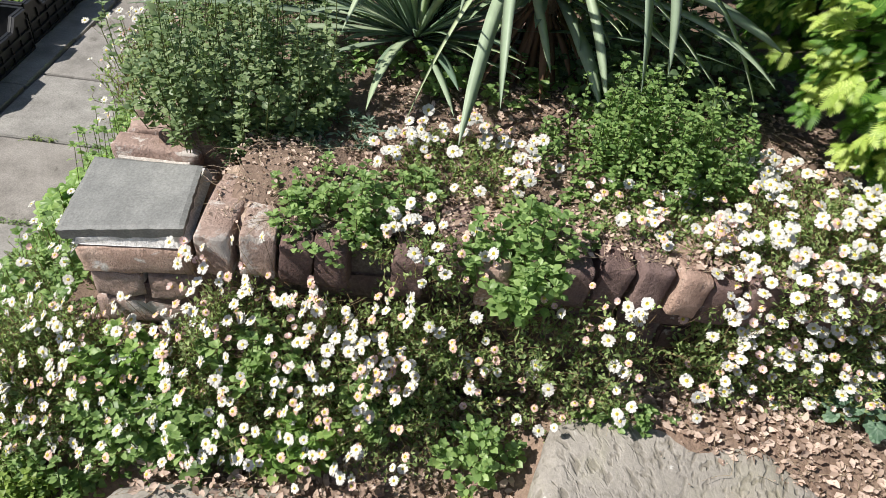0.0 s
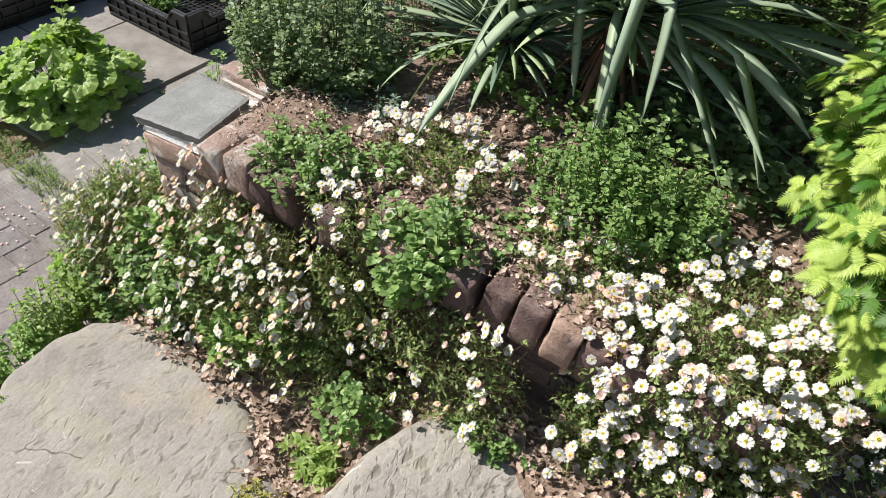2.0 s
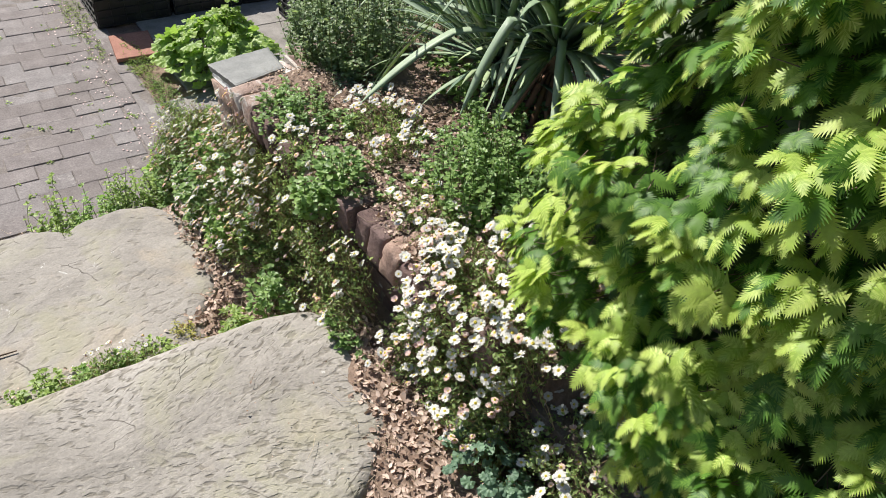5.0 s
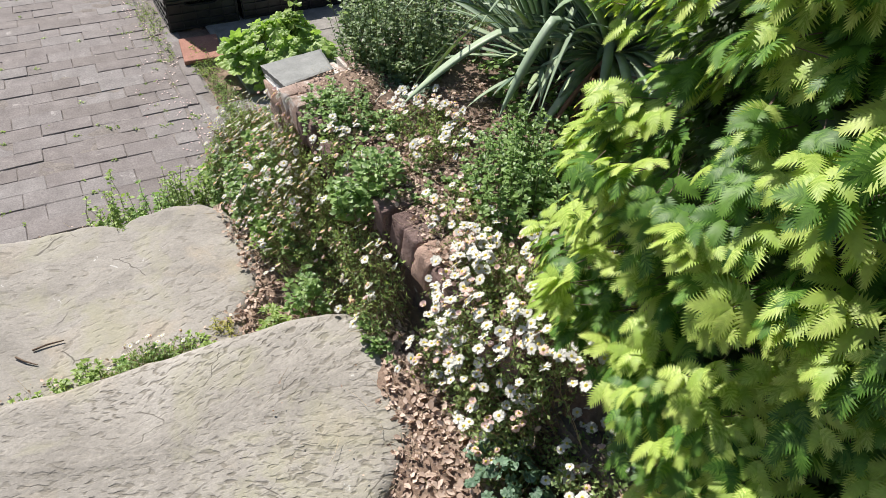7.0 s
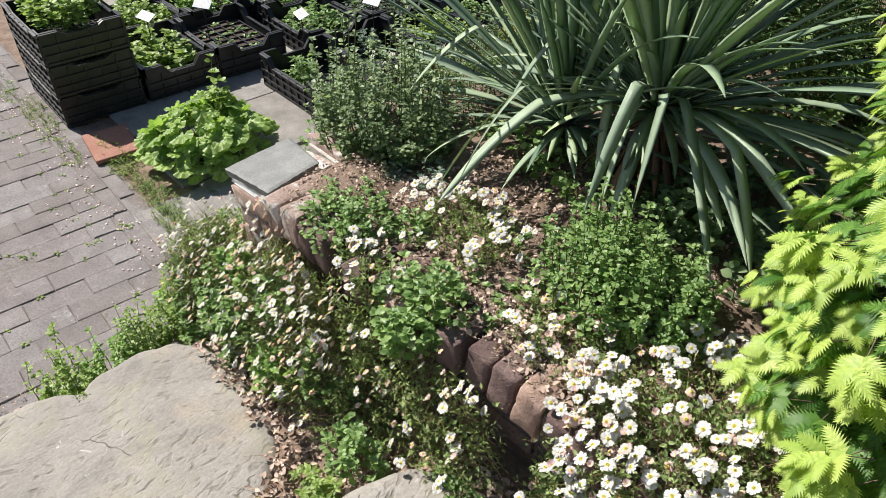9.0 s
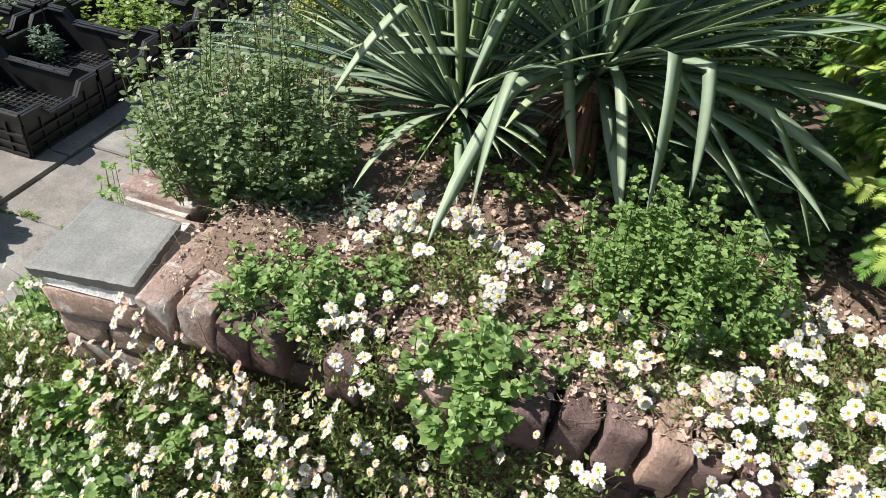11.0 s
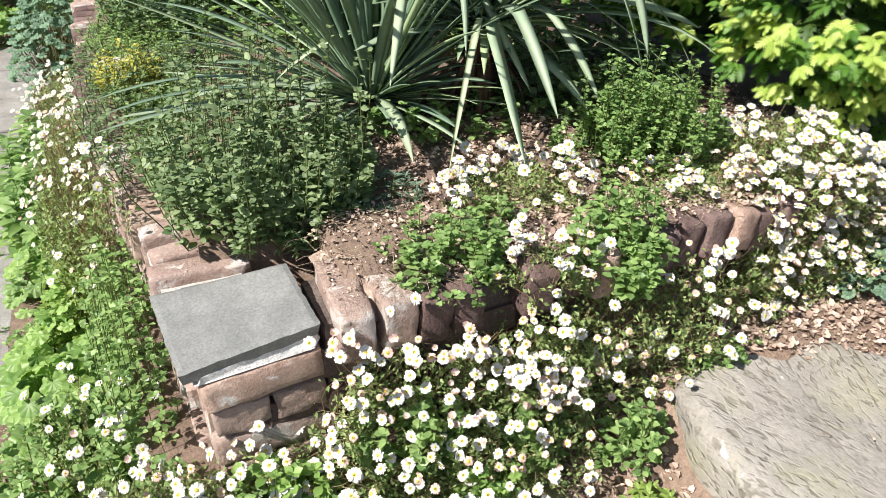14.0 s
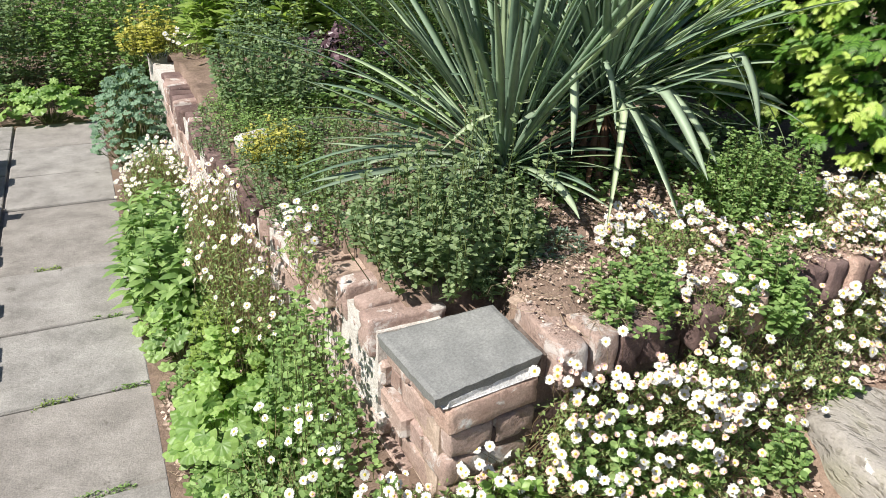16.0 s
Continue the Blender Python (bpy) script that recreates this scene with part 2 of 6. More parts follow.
M["mid"] = leaf_mat("mid_green_leaf", (0.12, 0.21, 0.07), (0.32, 0.45, 0.17), 0.35, 0.42)
M["bright"] = leaf_mat("bright_green_leaf", (0.15, 0.23, 0.05), (0.36, 0.47, 0.14), 0.38, 0.45)
M["fresh"] = leaf_mat("fresh_green_leaf", (0.13, 0.24, 0.06), (0.33, 0.47, 0.15), 0.38, 0.42)
M["mantle"] = leaf_mat("mantle_leaf", (0.17, 0.28, 0.06), (0.40, 0.53, 0.16), 0.4, 0.45)
M["grey_leaf"] = leaf_mat("grey_green_leaf", (0.11, 0.17, 0.12), (0.26, 0.36, 0.28), 0.3, 0.5)
M["blue_leaf"] = leaf_mat("blue_green_leaf", (0.085, 0.155, 0.10), (0.22, 0.335, 0.225), 0.3, 0.5)
M["sage"] = leaf_mat("grey_green_herb_leaf", (0.10, 0.16, 0.075), (0.31, 0.39, 0.205), 0.32, 0.45)
M["gold"] = leaf_mat("golden_leaf", (0.34, 0.33, 0.06), (0.56, 0.53, 0.16), 0.3, 0.5)
M["purple"] = leaf_mat("purple_leaf", (0.05, 0.025, 0.035), (0.17, 0.11, 0.13), 0.2, 0.35)
# sunlit lime and duller green needles: the light is put into their colours
M["lime"] = leaf_mat("sunlit_lime_needle", (0.28, 0.41, 0.07), (0.52, 0.61, 0.18), 0.38, 0.5, (1.0, 1.0, 0.5))
M["needle"] = leaf_mat("green_needle", (0.045, 0.13, 0.016), (0.16, 0.30, 0.05), 0.34, 0.5, (1.0, 1.0, 0.45))
# needles coloured near black, deep shade put into the colour
M["needle_shade"] = leaf_mat("shaded_needle", (0.016, 0.04, 0.008), (0.05, 0.10, 0.016), 0.10, 0.5, (1.0, 1.0, 0.45))
M["dry"] = leaf_mat("dry_leaf", (0.27, 0.195, 0.155), (0.70, 0.56, 0.48), 0.15, 0.8, (0.8, 0.6, 0.4), 0.15)
M["dead"] = leaf_mat("dead_yucca_leaf", (0.13, 0.06, 0.04), (0.30, 0.18, 0.11), 0.1, 0.8)
M["straw"] = leaf_mat("dry_stalk", (0.28, 0.21, 0.14), (0.52, 0.43, 0.31), 0.1, 0.8)


def yucca_mat(name, lo, mid_, hi):
    m, nt, b, out = nodes_of(name)
    r = nt.nodes.new("ShaderNodeObjectInfo").outputs["Random"]
    v = place_vec(nt)
    c = ramp(nt, r, [(0.0, lo), (0.6, mid_), (1.0, hi)])
    f = noise_tex(nt, 24, 5, 0.6, v)
    c = mix(nt, 0.5, c, ramp(nt, f, [(0.3, (0.75, 0.78, 0.72)), (0.7, (1.2, 1.18, 1.1))]), "MULTIPLY")
    c = mix(nt, ramp(nt, noise_tex(nt, 60, 4, 0.7, v), [(0.68, (0, 0, 0)), (0.78, (0.35, 0.35, 0.35))]), c, (0.34, 0.28, 0.17))
    nt.links.new(c, b.inputs["Base Color"])
    b.inputs["Roughness"].default_value, b.inputs["Specular IOR Level"].default_value = 0.48, 0.4
    t = nt.nodes.new("ShaderNodeBsdfTranslucent")
    nt.links.new(mix(nt, 1.0, c, (1.3, 1.5, 0.6), "MULTIPLY"), t.inputs[0])
    s = nt.nodes.new("ShaderNodeMixShader")
    s.inputs[0].default_value = 0.22
    nt.links.new(b.outputs[0], s.inputs[1])
    nt.links.new(t.outputs[0], s.inputs[2])
    nt.links.new(s.outputs[0], out.inputs[0])
    return m


# paler sunlit colour for arching leaves, darker for upright ones' shaded sides
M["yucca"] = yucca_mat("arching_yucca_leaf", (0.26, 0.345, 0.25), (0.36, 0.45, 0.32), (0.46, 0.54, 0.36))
M["yucca_shade"] = yucca_mat("shaded_yucca_leaf", (0.155, 0.24, 0.17), (0.25, 0.35, 0.235), (0.40, 0.49, 0.29))

# ---- mesh helpers ----


class Acc:
    """Gathers vertices and faces, and makes one mesh of them."""

    def __init__(self):
        self.v, self.f, self.m, self.n = [], [], [], 0

    def add(self, v, f, mi=0):
        v = np.asarray(v, float).reshape(-1, 3)
        f = np.asarray(f, int)
        self.v.append(v)
        self.f.append(f + self.n)
        self.m.append(np.full(len(f), mi))
        self.n += len(v)

    def many(self, v, f, rot, pos, size, mi=0):
        """Copies of a template: rot n x 3 x 3 (columns are its axes), pos n x 3, size n or n x 3."""
        n = len(pos)
        if not n:
            return
        size = np.asarray(size, float)
        size = size[:, None] * np.ones(3) if size.ndim == 1 else size
        vv = np.einsum("nij,nvj->nvi", rot, v[None] * size[:, None, :]) + pos[:, None, :]
        ff = f[None] + (np.arange(n) * len(v))[:, None, None]
        self.add(vv.reshape(-1, 3), ff.reshape(-1, f.shape[1]), mi)

    def mesh(self, name, mats, origin=(0, 0, 0), smooth=True):
        me = bpy.data.meshes.new(name)
        v = np.concatenate(self.v) - np.asarray(origin, float)
        me.vertices.add(len(v))
        me.vertices.foreach_set("co", v.ravel())
        loops = np.concatenate([f.ravel() for f in self.f])
        tot = np.concatenate([np.full(len(f), f.shape[1]) for f in self.f])
        me.loops.add(len(loops))
        me.loops.foreach_set("vertex_index", loops)
        me.polygons.add(len(tot))
        me.polygons.foreach_set("loop_start", np.concatenate([[0], np.cumsum(tot)[:-1]]))
        me.polygons.foreach_set("loop_total", tot)
        me.polygons.foreach_set("material_index", np.concatenate(self.m))
        me.polygons.foreach_set("use_smooth", np.full(len(tot), smooth))
        for m in mats:
            me.materials.append(M[m])
        me.update(calc_edges=True)
        return me


ORIGIN = {}


def thing(name, label, category, at=(0, 0, 0), group="", kind=""):
    ob = new(name)
    ob.empty_display_size = 0.05
    ob.location = at
    ORIGIN[ob.name] = np.array(at, float)
    return tagged(ob, label, category, group, kind)


def part(name, acc, mats, parent, label="", smooth=True, kind=""):
    """One mesh under a thing, or under a part of a thing, from vertices in the world's places."""
    o = ORIGIN[parent.name]
    ob = new(name, acc.mesh(name, mats, o, smooth))
    ob.parent = parent
    ORIGIN[ob.name] = o
    return tagged(ob, label, kind=kind)


def piece(name, mesh, parent, m):
    """An object of its own on a shared mesh, under parent, at the world pose m."""
    ob = new(name, mesh)
    ob.parent = parent
    ob.matrix_basis = Matrix.Translation(-Vector(ORIGIN[parent.name])) @ m
    return ob


def solid(name, acc, mats, label, category, kind="", smooth=False, group=""):
    """A thing that is one mesh."""
    ob = new(name, acc.mesh(name, mats, (0, 0, 0), smooth))
    ORIGIN[ob.name] = np.zeros(3)
    return tagged(ob, label, category, group, kind)


def unit(a):
    return a / np.maximum(np.linalg.norm(a, axis=-1, keepdims=True), 1e-9)


def axes(y, up):
    """Rotations whose second axis is y and whose third is as near up as it can be."""
    y = unit(y)
    z = unit(up - (up * y).sum(-1, keepdims=True) * y)
    return np.stack([np.cross(y, z), y, z], -1)


def leaf_shape(prof, fold=0.15, curl=-0.2, width=0.5, wave=0.0):
    """A leaf one long along y: prof gives half widths from base to tip, folded along its rib and curled down."""
    n = len(prof)
    t = np.linspace(0, 1, n)
    z = curl * t * t
    w = np.array(prof) * width
    wig = wave * np.sin(np.arange(n) * 2.1)
    mid = np.stack([0 * t, t, z], 1)
    lf = np.stack([-w, t, z + fold * w + wig * w], 1)
    rt = np.stack([w, t, z + fold * w - wig * w], 1)
    v = np.concatenate([mid, lf, rt])
    f = []
    for i in range(n - 1):
        f += [(i, i + 1, n + i + 1, n + i), (i + 1, i, 2 * n + i, 2 * n + i + 1)]
    return v, np.array(f)


LEAF = leaf_shape([0.1, 0.85, 1.0, 0.0], 0.25, -0.25, 0.36)
LEAF_ROUND = leaf_shape([0.15, 0.95, 1.0, 0.1], 0.2, -0.25, 0.46)
LEAF_OVAL = leaf_shape([0.3, 1.0, 0.25], 0.2, -0.25, 0.42)
LEAF_NARROW = leaf_shape([0.15, 1.0, 0.0], 0.3, -0.3, 0.15)
LEAF_LONG = leaf_shape([0.12, 0.7, 1.0, 0.8, 0.0], 0.3, -0.45, 0.2)
LEAF_TINY = (np.array([(0, 0, 0), (-0.27, 0.45, 0.07), (0, 1, -0.2), (0.27, 0.45, 0.07)]), np.array([(0, 2, 1), (0, 3, 2)]))
LEAF_SLIM = (np.array([(0, 0, 0), (-0.13, 0.45, 0.05), (0, 1, -0.25), (0.13, 0.45, 0.05)]), np.array([(0, 2, 1), (0, 3, 2)]))
LEAF_DRY = leaf_shape([0.2, 0.9, 0.9, 0.0], 0.35, 0.18, 0.32, 0.4)


def lobed(n=7, teeth=0.16, curl=0.25):
    """A round lobed leaf, one across, with a notch at the stalk; normal up, stalk at the origin."""
    k = n * 4
    a = np.linspace(radians(-160), radians(160), k + 1)
    r = 0.5 * (0.84 + teeth * np.abs(np.cos(a * n / 2)))
    z = 0.10 * np.cos(a * n) - curl * 0.25
    rim = np.stack([np.sin(a) * r, np.cos(a) * r + 0.18, z * 0.6], 1)
    inn = rim * 0.55 + np.array([0, 0.06, 0.045])
    v = np.concatenate([[(0, 0.02, -0.02)], inn, rim])
    f4 = [(1 + i, 2 + i, k + 3 + i, k + 2 + i) for i in range(k)]
    f3 = [(0, 2 + i, 1 + i) for i in range(k)]
    return v, np.array(f4), np.array(f3)


LOBED = lobed()


def tube(pts, radii, sides=5):
    pts = np.asarray(pts, float)
    n = len(pts)
    d = unit(np.gradient(pts, axis=0))
    ref = np.where(np.abs(d[:, 2:3]) > 0.9, np.array([[1.0, 0, 0]]), np.array([[0, 0, 1.0]]))
    x = unit(np.cross(d, ref))
    y = np.cross(d, x)
    a = np.arange(sides) * 2 * np.pi / sides
    r = np.asarray(radii, float) * np.ones(n)
    v = pts[:, None] + r[:, None, None] * (np.cos(a)[None, :, None] * x[:, None] + np.sin(a)[None, :, None] * y[:, None])
    f = [(i * sides + k, i * sides + (k + 1) % sides, (i + 1) * sides + (k + 1) % sides, (i + 1) * sides + k) for i in range(n - 1) for k in range(sides)]
    return v.reshape(-1, 3), np.array(f)


def stems_mesh(acc, base, tip, bow, r, mi=0, segs=4):
    """Many thin three-sided stalks from base to tip, bowed by bow; returns points along them (n x segs+1 x 3)."""
    n = len(base)
    t = np.linspace(0, 1, segs + 1)[None, :, None]
    p = base[:, None] * (1 - t) + tip[:, None] * t + bow[:, None] * (4 * t * (1 - t))
    d = unit(tip - base)
    x = unit(np.cross(d, np.array([0.31, 0.17, 0.93])))
    y = np.cross(d, x)
    ang = np.arange(3) * 2 * np.pi / 3
    ring = np.cos(ang)[None, :, None] * x[:, None] + np.sin(ang)[None, :, None] * y[:, None]
    rad = (r * np.linspace(1, 0.55, segs + 1))[None, :, None, None]
    v = p[:, :, None, :] + rad * ring[:, None]
    f = np.array([(i * 3 + k, i * 3 + (k + 1) % 3, (i + 1) * 3 + (k + 1) % 3, (i + 1) * 3 + k) for i in range(segs) for k in range(3)])
    ff = f[None] + (np.arange(n) * 3 * (segs + 1))[:, None, None]
    acc.add(v.reshape(-1, 3), ff.reshape(-1, 4), mi)
    return p


def rounded_box(sx, sy, sz, bev=0.004, jit=0.0, seed=0, name="brick", mats=("brick",), segs=1):
    """A worn block centred on its origin."""
    bm = bmesh.new()
    bmesh.ops.create_cube(bm, size=1)
    for v in bm.verts:
        v.co = (v.co.x * sx, v.co.y * sy, v.co.z * sz)
    bmesh.ops.bevel(bm, geom=bm.edges[:], offset=bev, segments=segs, affect="EDGES", profile=0.6)
    r = random.Random(seed)
    for v in bm.verts:
        v.co += Vector((r.uniform(-jit, jit), r.uniform(-jit, jit), r.uniform(-jit, jit)))
    me = bpy.data.meshes.new(name)
    bm.to_mesh(me)
    bm.free()
    for m in mats:
        me.materials.append(M[m])
    return me


def worn_brick(sx, sy, sz, seed, name, mat, r=0.008, rough=0.004):
    """An old brick with rounded, chipped edges and an uneven face."""
    bm = bmesh.new()
    bmesh.ops.create_cube(bm, size=1)
    bmesh.ops.subdivide_edges(bm, edges=bm.edges[:], cuts=6, use_grid_fill=True)
    h = Vector((sx / 2, sy / 2, sz / 2))
    for v in bm.verts:
        p = Vector((v.co.x * sx, v.co.y * sy, v.co.z * sz))
        p = Vector([c if abs(u) > 0.49 else c * (1.18 if abs(u) > 0.3 else 1.08) for c, u in zip(p, v.co)])
        q = Vector([max(-k + r, min(k - r, c)) for c, k in zip(p, h)])
        d = p - q
        p = q + d.normalized() * r if d.length > 1e-6 else p
        at = p * 26 + Vector((seed * 7.3, seed * 3.1, seed))
        n3 = Vector((noise.noise(at), noise.noise(at + Vector((31, 0, 0))), noise.noise(at + Vector((0, 47, 0)))))
        chip = max(0.0, noise.noise(p * 45 + Vector((seed, 9, 2))) - 0.15) * (0.014 if sum(abs(u) > 0.3 for u in v.co) >= 2 else 0.003)
        v.co = p + n3 * rough - p.normalized() * chip
    me = bpy.data.meshes.new(name)
    bm.to_mesh(me)
    bm.free()
    me.polygons.foreach_set("use_smooth", [True] * len(me.polygons))
    me.materials.append(M[mat])
    return me


def grid(acc, x0, x1, y0, y1, nx, ny, zf, mi=0):
    xs, ys = np.linspace(x0, x1, nx), np.linspace(y0, y1, ny)
    v = [(x, y, zf(x, y)) for y in ys for x in xs]
    f = [(j * nx + i, j * nx + i + 1, (j + 1) * nx + i + 1, (j + 1) * nx + i) for j in range(ny - 1) for i in range(nx - 1)]
    acc.add(v, f, mi)


def nz(x, y, s, k=0.0):
    return noise.noise(Vector((x * s, y * s, k)))


def sstep(a, b, x):
    t = min(1, max(0, (x - a) / (b - a)))
    return t * t * (3 - 2 * t)


# ---- ground, paving and walls ----
WALL = [(-0.762, 1.43), (-0.80, 1.80), (-0.885, 2.2), (-0.925, 2.7), (-0.935, 3.8), (-0.95, 4.7)]


def wall_x(y):
    for (xa, ya), (xb, yb) in zip(WALL, WALL[1:]):
        if y <= yb:
            return xa + (xb - xa) * max(0, (y - ya) / (yb - ya))
    return WALL[-1][0]


def verge_z(x, y):
    """Earth in front of the wall, rising with the steps."""
    z = -0.03 + 0.14 * sstep(-1.05, -0.66, x) * sstep(0.80, 0.98, y + 0.4 * max(0.0, x + 0.6)) + 0.06 * sstep(-0.55, -0.2, x) + 0.15 * sstep(0.1, 0.42, x)
    z += 0.05 * sstep(0.85, 1.1, y) * sstep(-0.9, -0.5, x)
    edge = max(sstep(-0.62, -0.88, y), sstep(1.6, 2.2, x) * sstep(1.2, 0.9, y))
    return z * (1 - edge) - 0.075 * edge + 0.012 * nz(x, y, 9) + 0.006 * nz(x, y, 30)


def sunk(y):
    return 0.045 + 0.05 * sstep(1.6, 3.8, y)


def face_y(x):
    """The front wall's face, which runs back a little to the right."""
    return 1.12 + 0.06 * (x + 0.45)


def bed_z(x, y):
    fall = max(sstep(2.35, 3.15, x), sstep(4.35, 4.88, y))
    return (1 - fall) * bed_top(x, y) - 0.08 * fall


def bed_top(x, y):
    drop = 0.16 * sstep(0.92, 1.1, x) * (1 - sstep(1.3, 1.75, y))
    return 0.60 - drop + 0.088 * sstep(face_y(x) + 0.05, face_y(x) + 0.115, y) + 0.022 * sstep(1.25, 1.9, y) + 0.045 * math.exp(-((x + 0.34) / 0.12) ** 2 - ((y - 1.36) / 0.10) ** 2) + 0.02 * nz(x, y, 5) + 0.010 * nz(x, y, 17) + 0.005 * nz(x, y, 45)


a = Acc()
grid(a, -60, 60, -60, 60, 25, 25, lambda x, y: -0.06)
solid("ground", a, ["soil"], "bare brown garden earth around the beds", "ground", "structure")
a = Acc()
grid(a, -1.30, 2.2, -0.9, 1.24, 140, 86, verge_z)
solid("verge_ground", a, ["earth_dry"], "dry crumbly earth along the foot of the wall", "ground", "structure", True)
a = Acc()
grid(a, -1.24, -0.72, 1.02, 5.3, 24, 150, lambda x, y: 0.012 + 0.10 * sstep(-1.15, -0.85, x) + 0.015 * nz(x, y, 9) + 0.006 * nz(x, y, 30))
solid("border_ground", a, ["soil"], "narrow strip of earth between path and wall", "ground", "structure", True)
a = Acc()
grid(a, -0.86, 3.2, 1.14, 4.9, 170, 160, lambda x, y: bed_z(x, y) - 0.9 * sunk(y) * (1 - sstep(-0.75, -0.4, x)) if x > wall_x(y) + 0.08 and y > face_y(x) + 0.075 and not (x < -0.45 and y < 1.45) else 0.3)
solid("bed_ground", a, ["soil"], "dark soil of the raised bed with leaf mould", "ground", "structure", True)

a = Acc()
grid(a, -6.0, -1.19, 1.09, 1.36, 200, 14, lambda x, y: -0.012 + 0.008 * nz(x, y, 12) + 0.006 * nz(x, y, 40))
solid("kerb_ground", a, ["earth_dry"], "dusty earth between kerb bricks and flags", "ground", "structure", True)

# stone steps


def step_stone(name, outline, top, bottom, label, seed, mat):
    """A thick worn slab from its rounded plan outline."""
    a = Acc()
    o = np.array(outline)
    c = o.mean(0)
    # dense rim
    rim = []
    for p, q in zip(o, np.roll(o, -1, 0)):
        for k in range(10):
            rim.append(p + (q - p) * k / 10)
    rim = np.array(rim)
    for _ in range(2):
        rim = 0.5 * rim + 0.25 * (np.roll(rim, 1, 0) + np.roll(rim, -1, 0))
    rim = np.array([p + 0.016 * np.array([nz(p[0], p[1], 7, seed), nz(p[0], p[1], 7, seed + 5)]) + 0.006 * np.array([nz(p[0], p[1], 24, seed), nz(p[0], p[1], 24, seed + 9)]) for p in rim])
    n = len(rim)
    rings = [0.0, 0.12, 0.25, 0.38, 0.5, 0.62, 0.72, 0.81, 0.88, 0.93, 0.965, 0.985, 0.997, 1.0]
    v = []
    for s in rings:
        for p in rim:
            q = c + (p - c) * s
            d = (1 - s) * np.linalg.norm(p - c)
            z = top(q[0], q[1]) + 0.008 * nz(q[0], q[1], 4, seed) + 0.004 * nz(q[0], q[1], 13, seed) + 0.0018 * nz(q[0], q[1], 45, seed)
            z -= 0.028 * math.exp(-d / 0.014)
            v.append((q[0], q[1], z))
    for s, dz in ((1.004, -0.035), (1.0, -0.09), (0.995, bottom)):
        for p in rim:
            q = c + (p - c) * s + 0.008 * np.array([nz(p[0], p[1], 11, dz * 60 + seed), nz(p[1], p[0], 11, dz * 60 + seed)])
            v.append((q[0], q[1], top(q[0], q[1]) + dz))
    f = [(r * n + i, r * n + (i + 1) % n, (r + 1) * n + (i + 1) % n, (r + 1) * n + i) for r in range(len(rings) + 2) for i in range(n)]
    a.add(v, f)
    return solid(name, a, [mat], label, "stone step", "", True, "stone steps")


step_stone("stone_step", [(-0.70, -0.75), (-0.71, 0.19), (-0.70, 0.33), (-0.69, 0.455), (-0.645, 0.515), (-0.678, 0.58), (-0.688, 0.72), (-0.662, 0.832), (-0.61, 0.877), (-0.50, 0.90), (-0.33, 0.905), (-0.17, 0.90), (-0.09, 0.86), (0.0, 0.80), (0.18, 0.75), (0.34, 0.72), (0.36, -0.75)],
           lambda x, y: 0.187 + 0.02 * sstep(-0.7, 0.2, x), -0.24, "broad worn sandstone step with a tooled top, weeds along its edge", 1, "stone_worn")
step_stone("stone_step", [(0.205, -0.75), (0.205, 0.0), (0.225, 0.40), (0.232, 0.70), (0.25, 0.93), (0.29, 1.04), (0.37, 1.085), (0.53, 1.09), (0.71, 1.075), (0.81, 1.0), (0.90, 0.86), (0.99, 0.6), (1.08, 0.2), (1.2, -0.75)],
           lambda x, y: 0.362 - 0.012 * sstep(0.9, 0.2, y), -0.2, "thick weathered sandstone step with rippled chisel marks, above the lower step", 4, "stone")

# concrete flags of the path
path_thing = thing("path", "path of grey concrete flags beside the raised bed", "path", (-1.5, 3, 0), kind="structure")
a = Acc()
grid(a, -2.35, -1.21, 1.28, 5.25, 2, 2, lambda x, y: -0.012)
grid(a, -4.6, -2.35, 1.30, 5.6, 2, 2, lambda x, y: -0.012)
part("path_bed", a, ["joint"], path_thing, smooth=False)
rr = random.Random(3)
flag_cols = [(-1.235, -1.745), (-1.755, -2.34), (-2.35, -2.94), (-2.95, -3.54), (-3.55, -4.14), (-4.15, -4.74)]
for ci, (xa, xb) in enumerate(flag_cols):
    y = 1.36 if ci == 0 else 1.29
    k = 0
    while y < (5.2 if ci < 2 else 5.5):
        ln = (0.45, 0.465, 0.465, 0.465, 0.70)[k % 5] if ci == 0 else 0.445
        yy = y + ln
        me = rounded_box(abs(xb - xa) - 0.004, ln - 0.001 - rr.random() * 0.005, 0.05, 0.005, 0.002, k + ci * 20, "flag", ("concrete",))
        piece("flag", me, path_thing, pose((xa + xb) / 2, (y + yy) / 2, -0.022 + rr.uniform(-0.004, 0.004) + (0.003 if ci else 0), rr.uniform(-0.4, 0.4), rr.uniform(-0.4, 0.4), rr.uniform(-0.3, 0.3)))
        y = yy + 0.004
        k += 1
me = rounded_box(0.5, 0.34, 0.05, 0.006, 0.003, 77, "flag", ("concrete",))
piece("flag", me, path_thing, pose(-1.46, 1.205, -0.024, 0.5, -0.5, 1.0))

# brick paving
paving = thing("brick_paving", "worn brown brick paving in running bond with weedy joints", "paving", (-2.5, 0.2, 0), kind="structure")
a = Acc()
grid(a, -6.2, -0.64, -1.6, 1.12, 180, 90, lambda x, y: -0.0042 + 0.0032 * nz(x, y, 5, 2.0) + 0.002 * nz(x, y, 17, 4.0))
part("paving_bed", a, ["joint"], paving, smooth=False)
pav_meshes = [rounded_box(0.1122, 0.2245, 0.06, 0.0028, 0.0014, s, "paving_brick", ("paver",)) for s in range(6)]
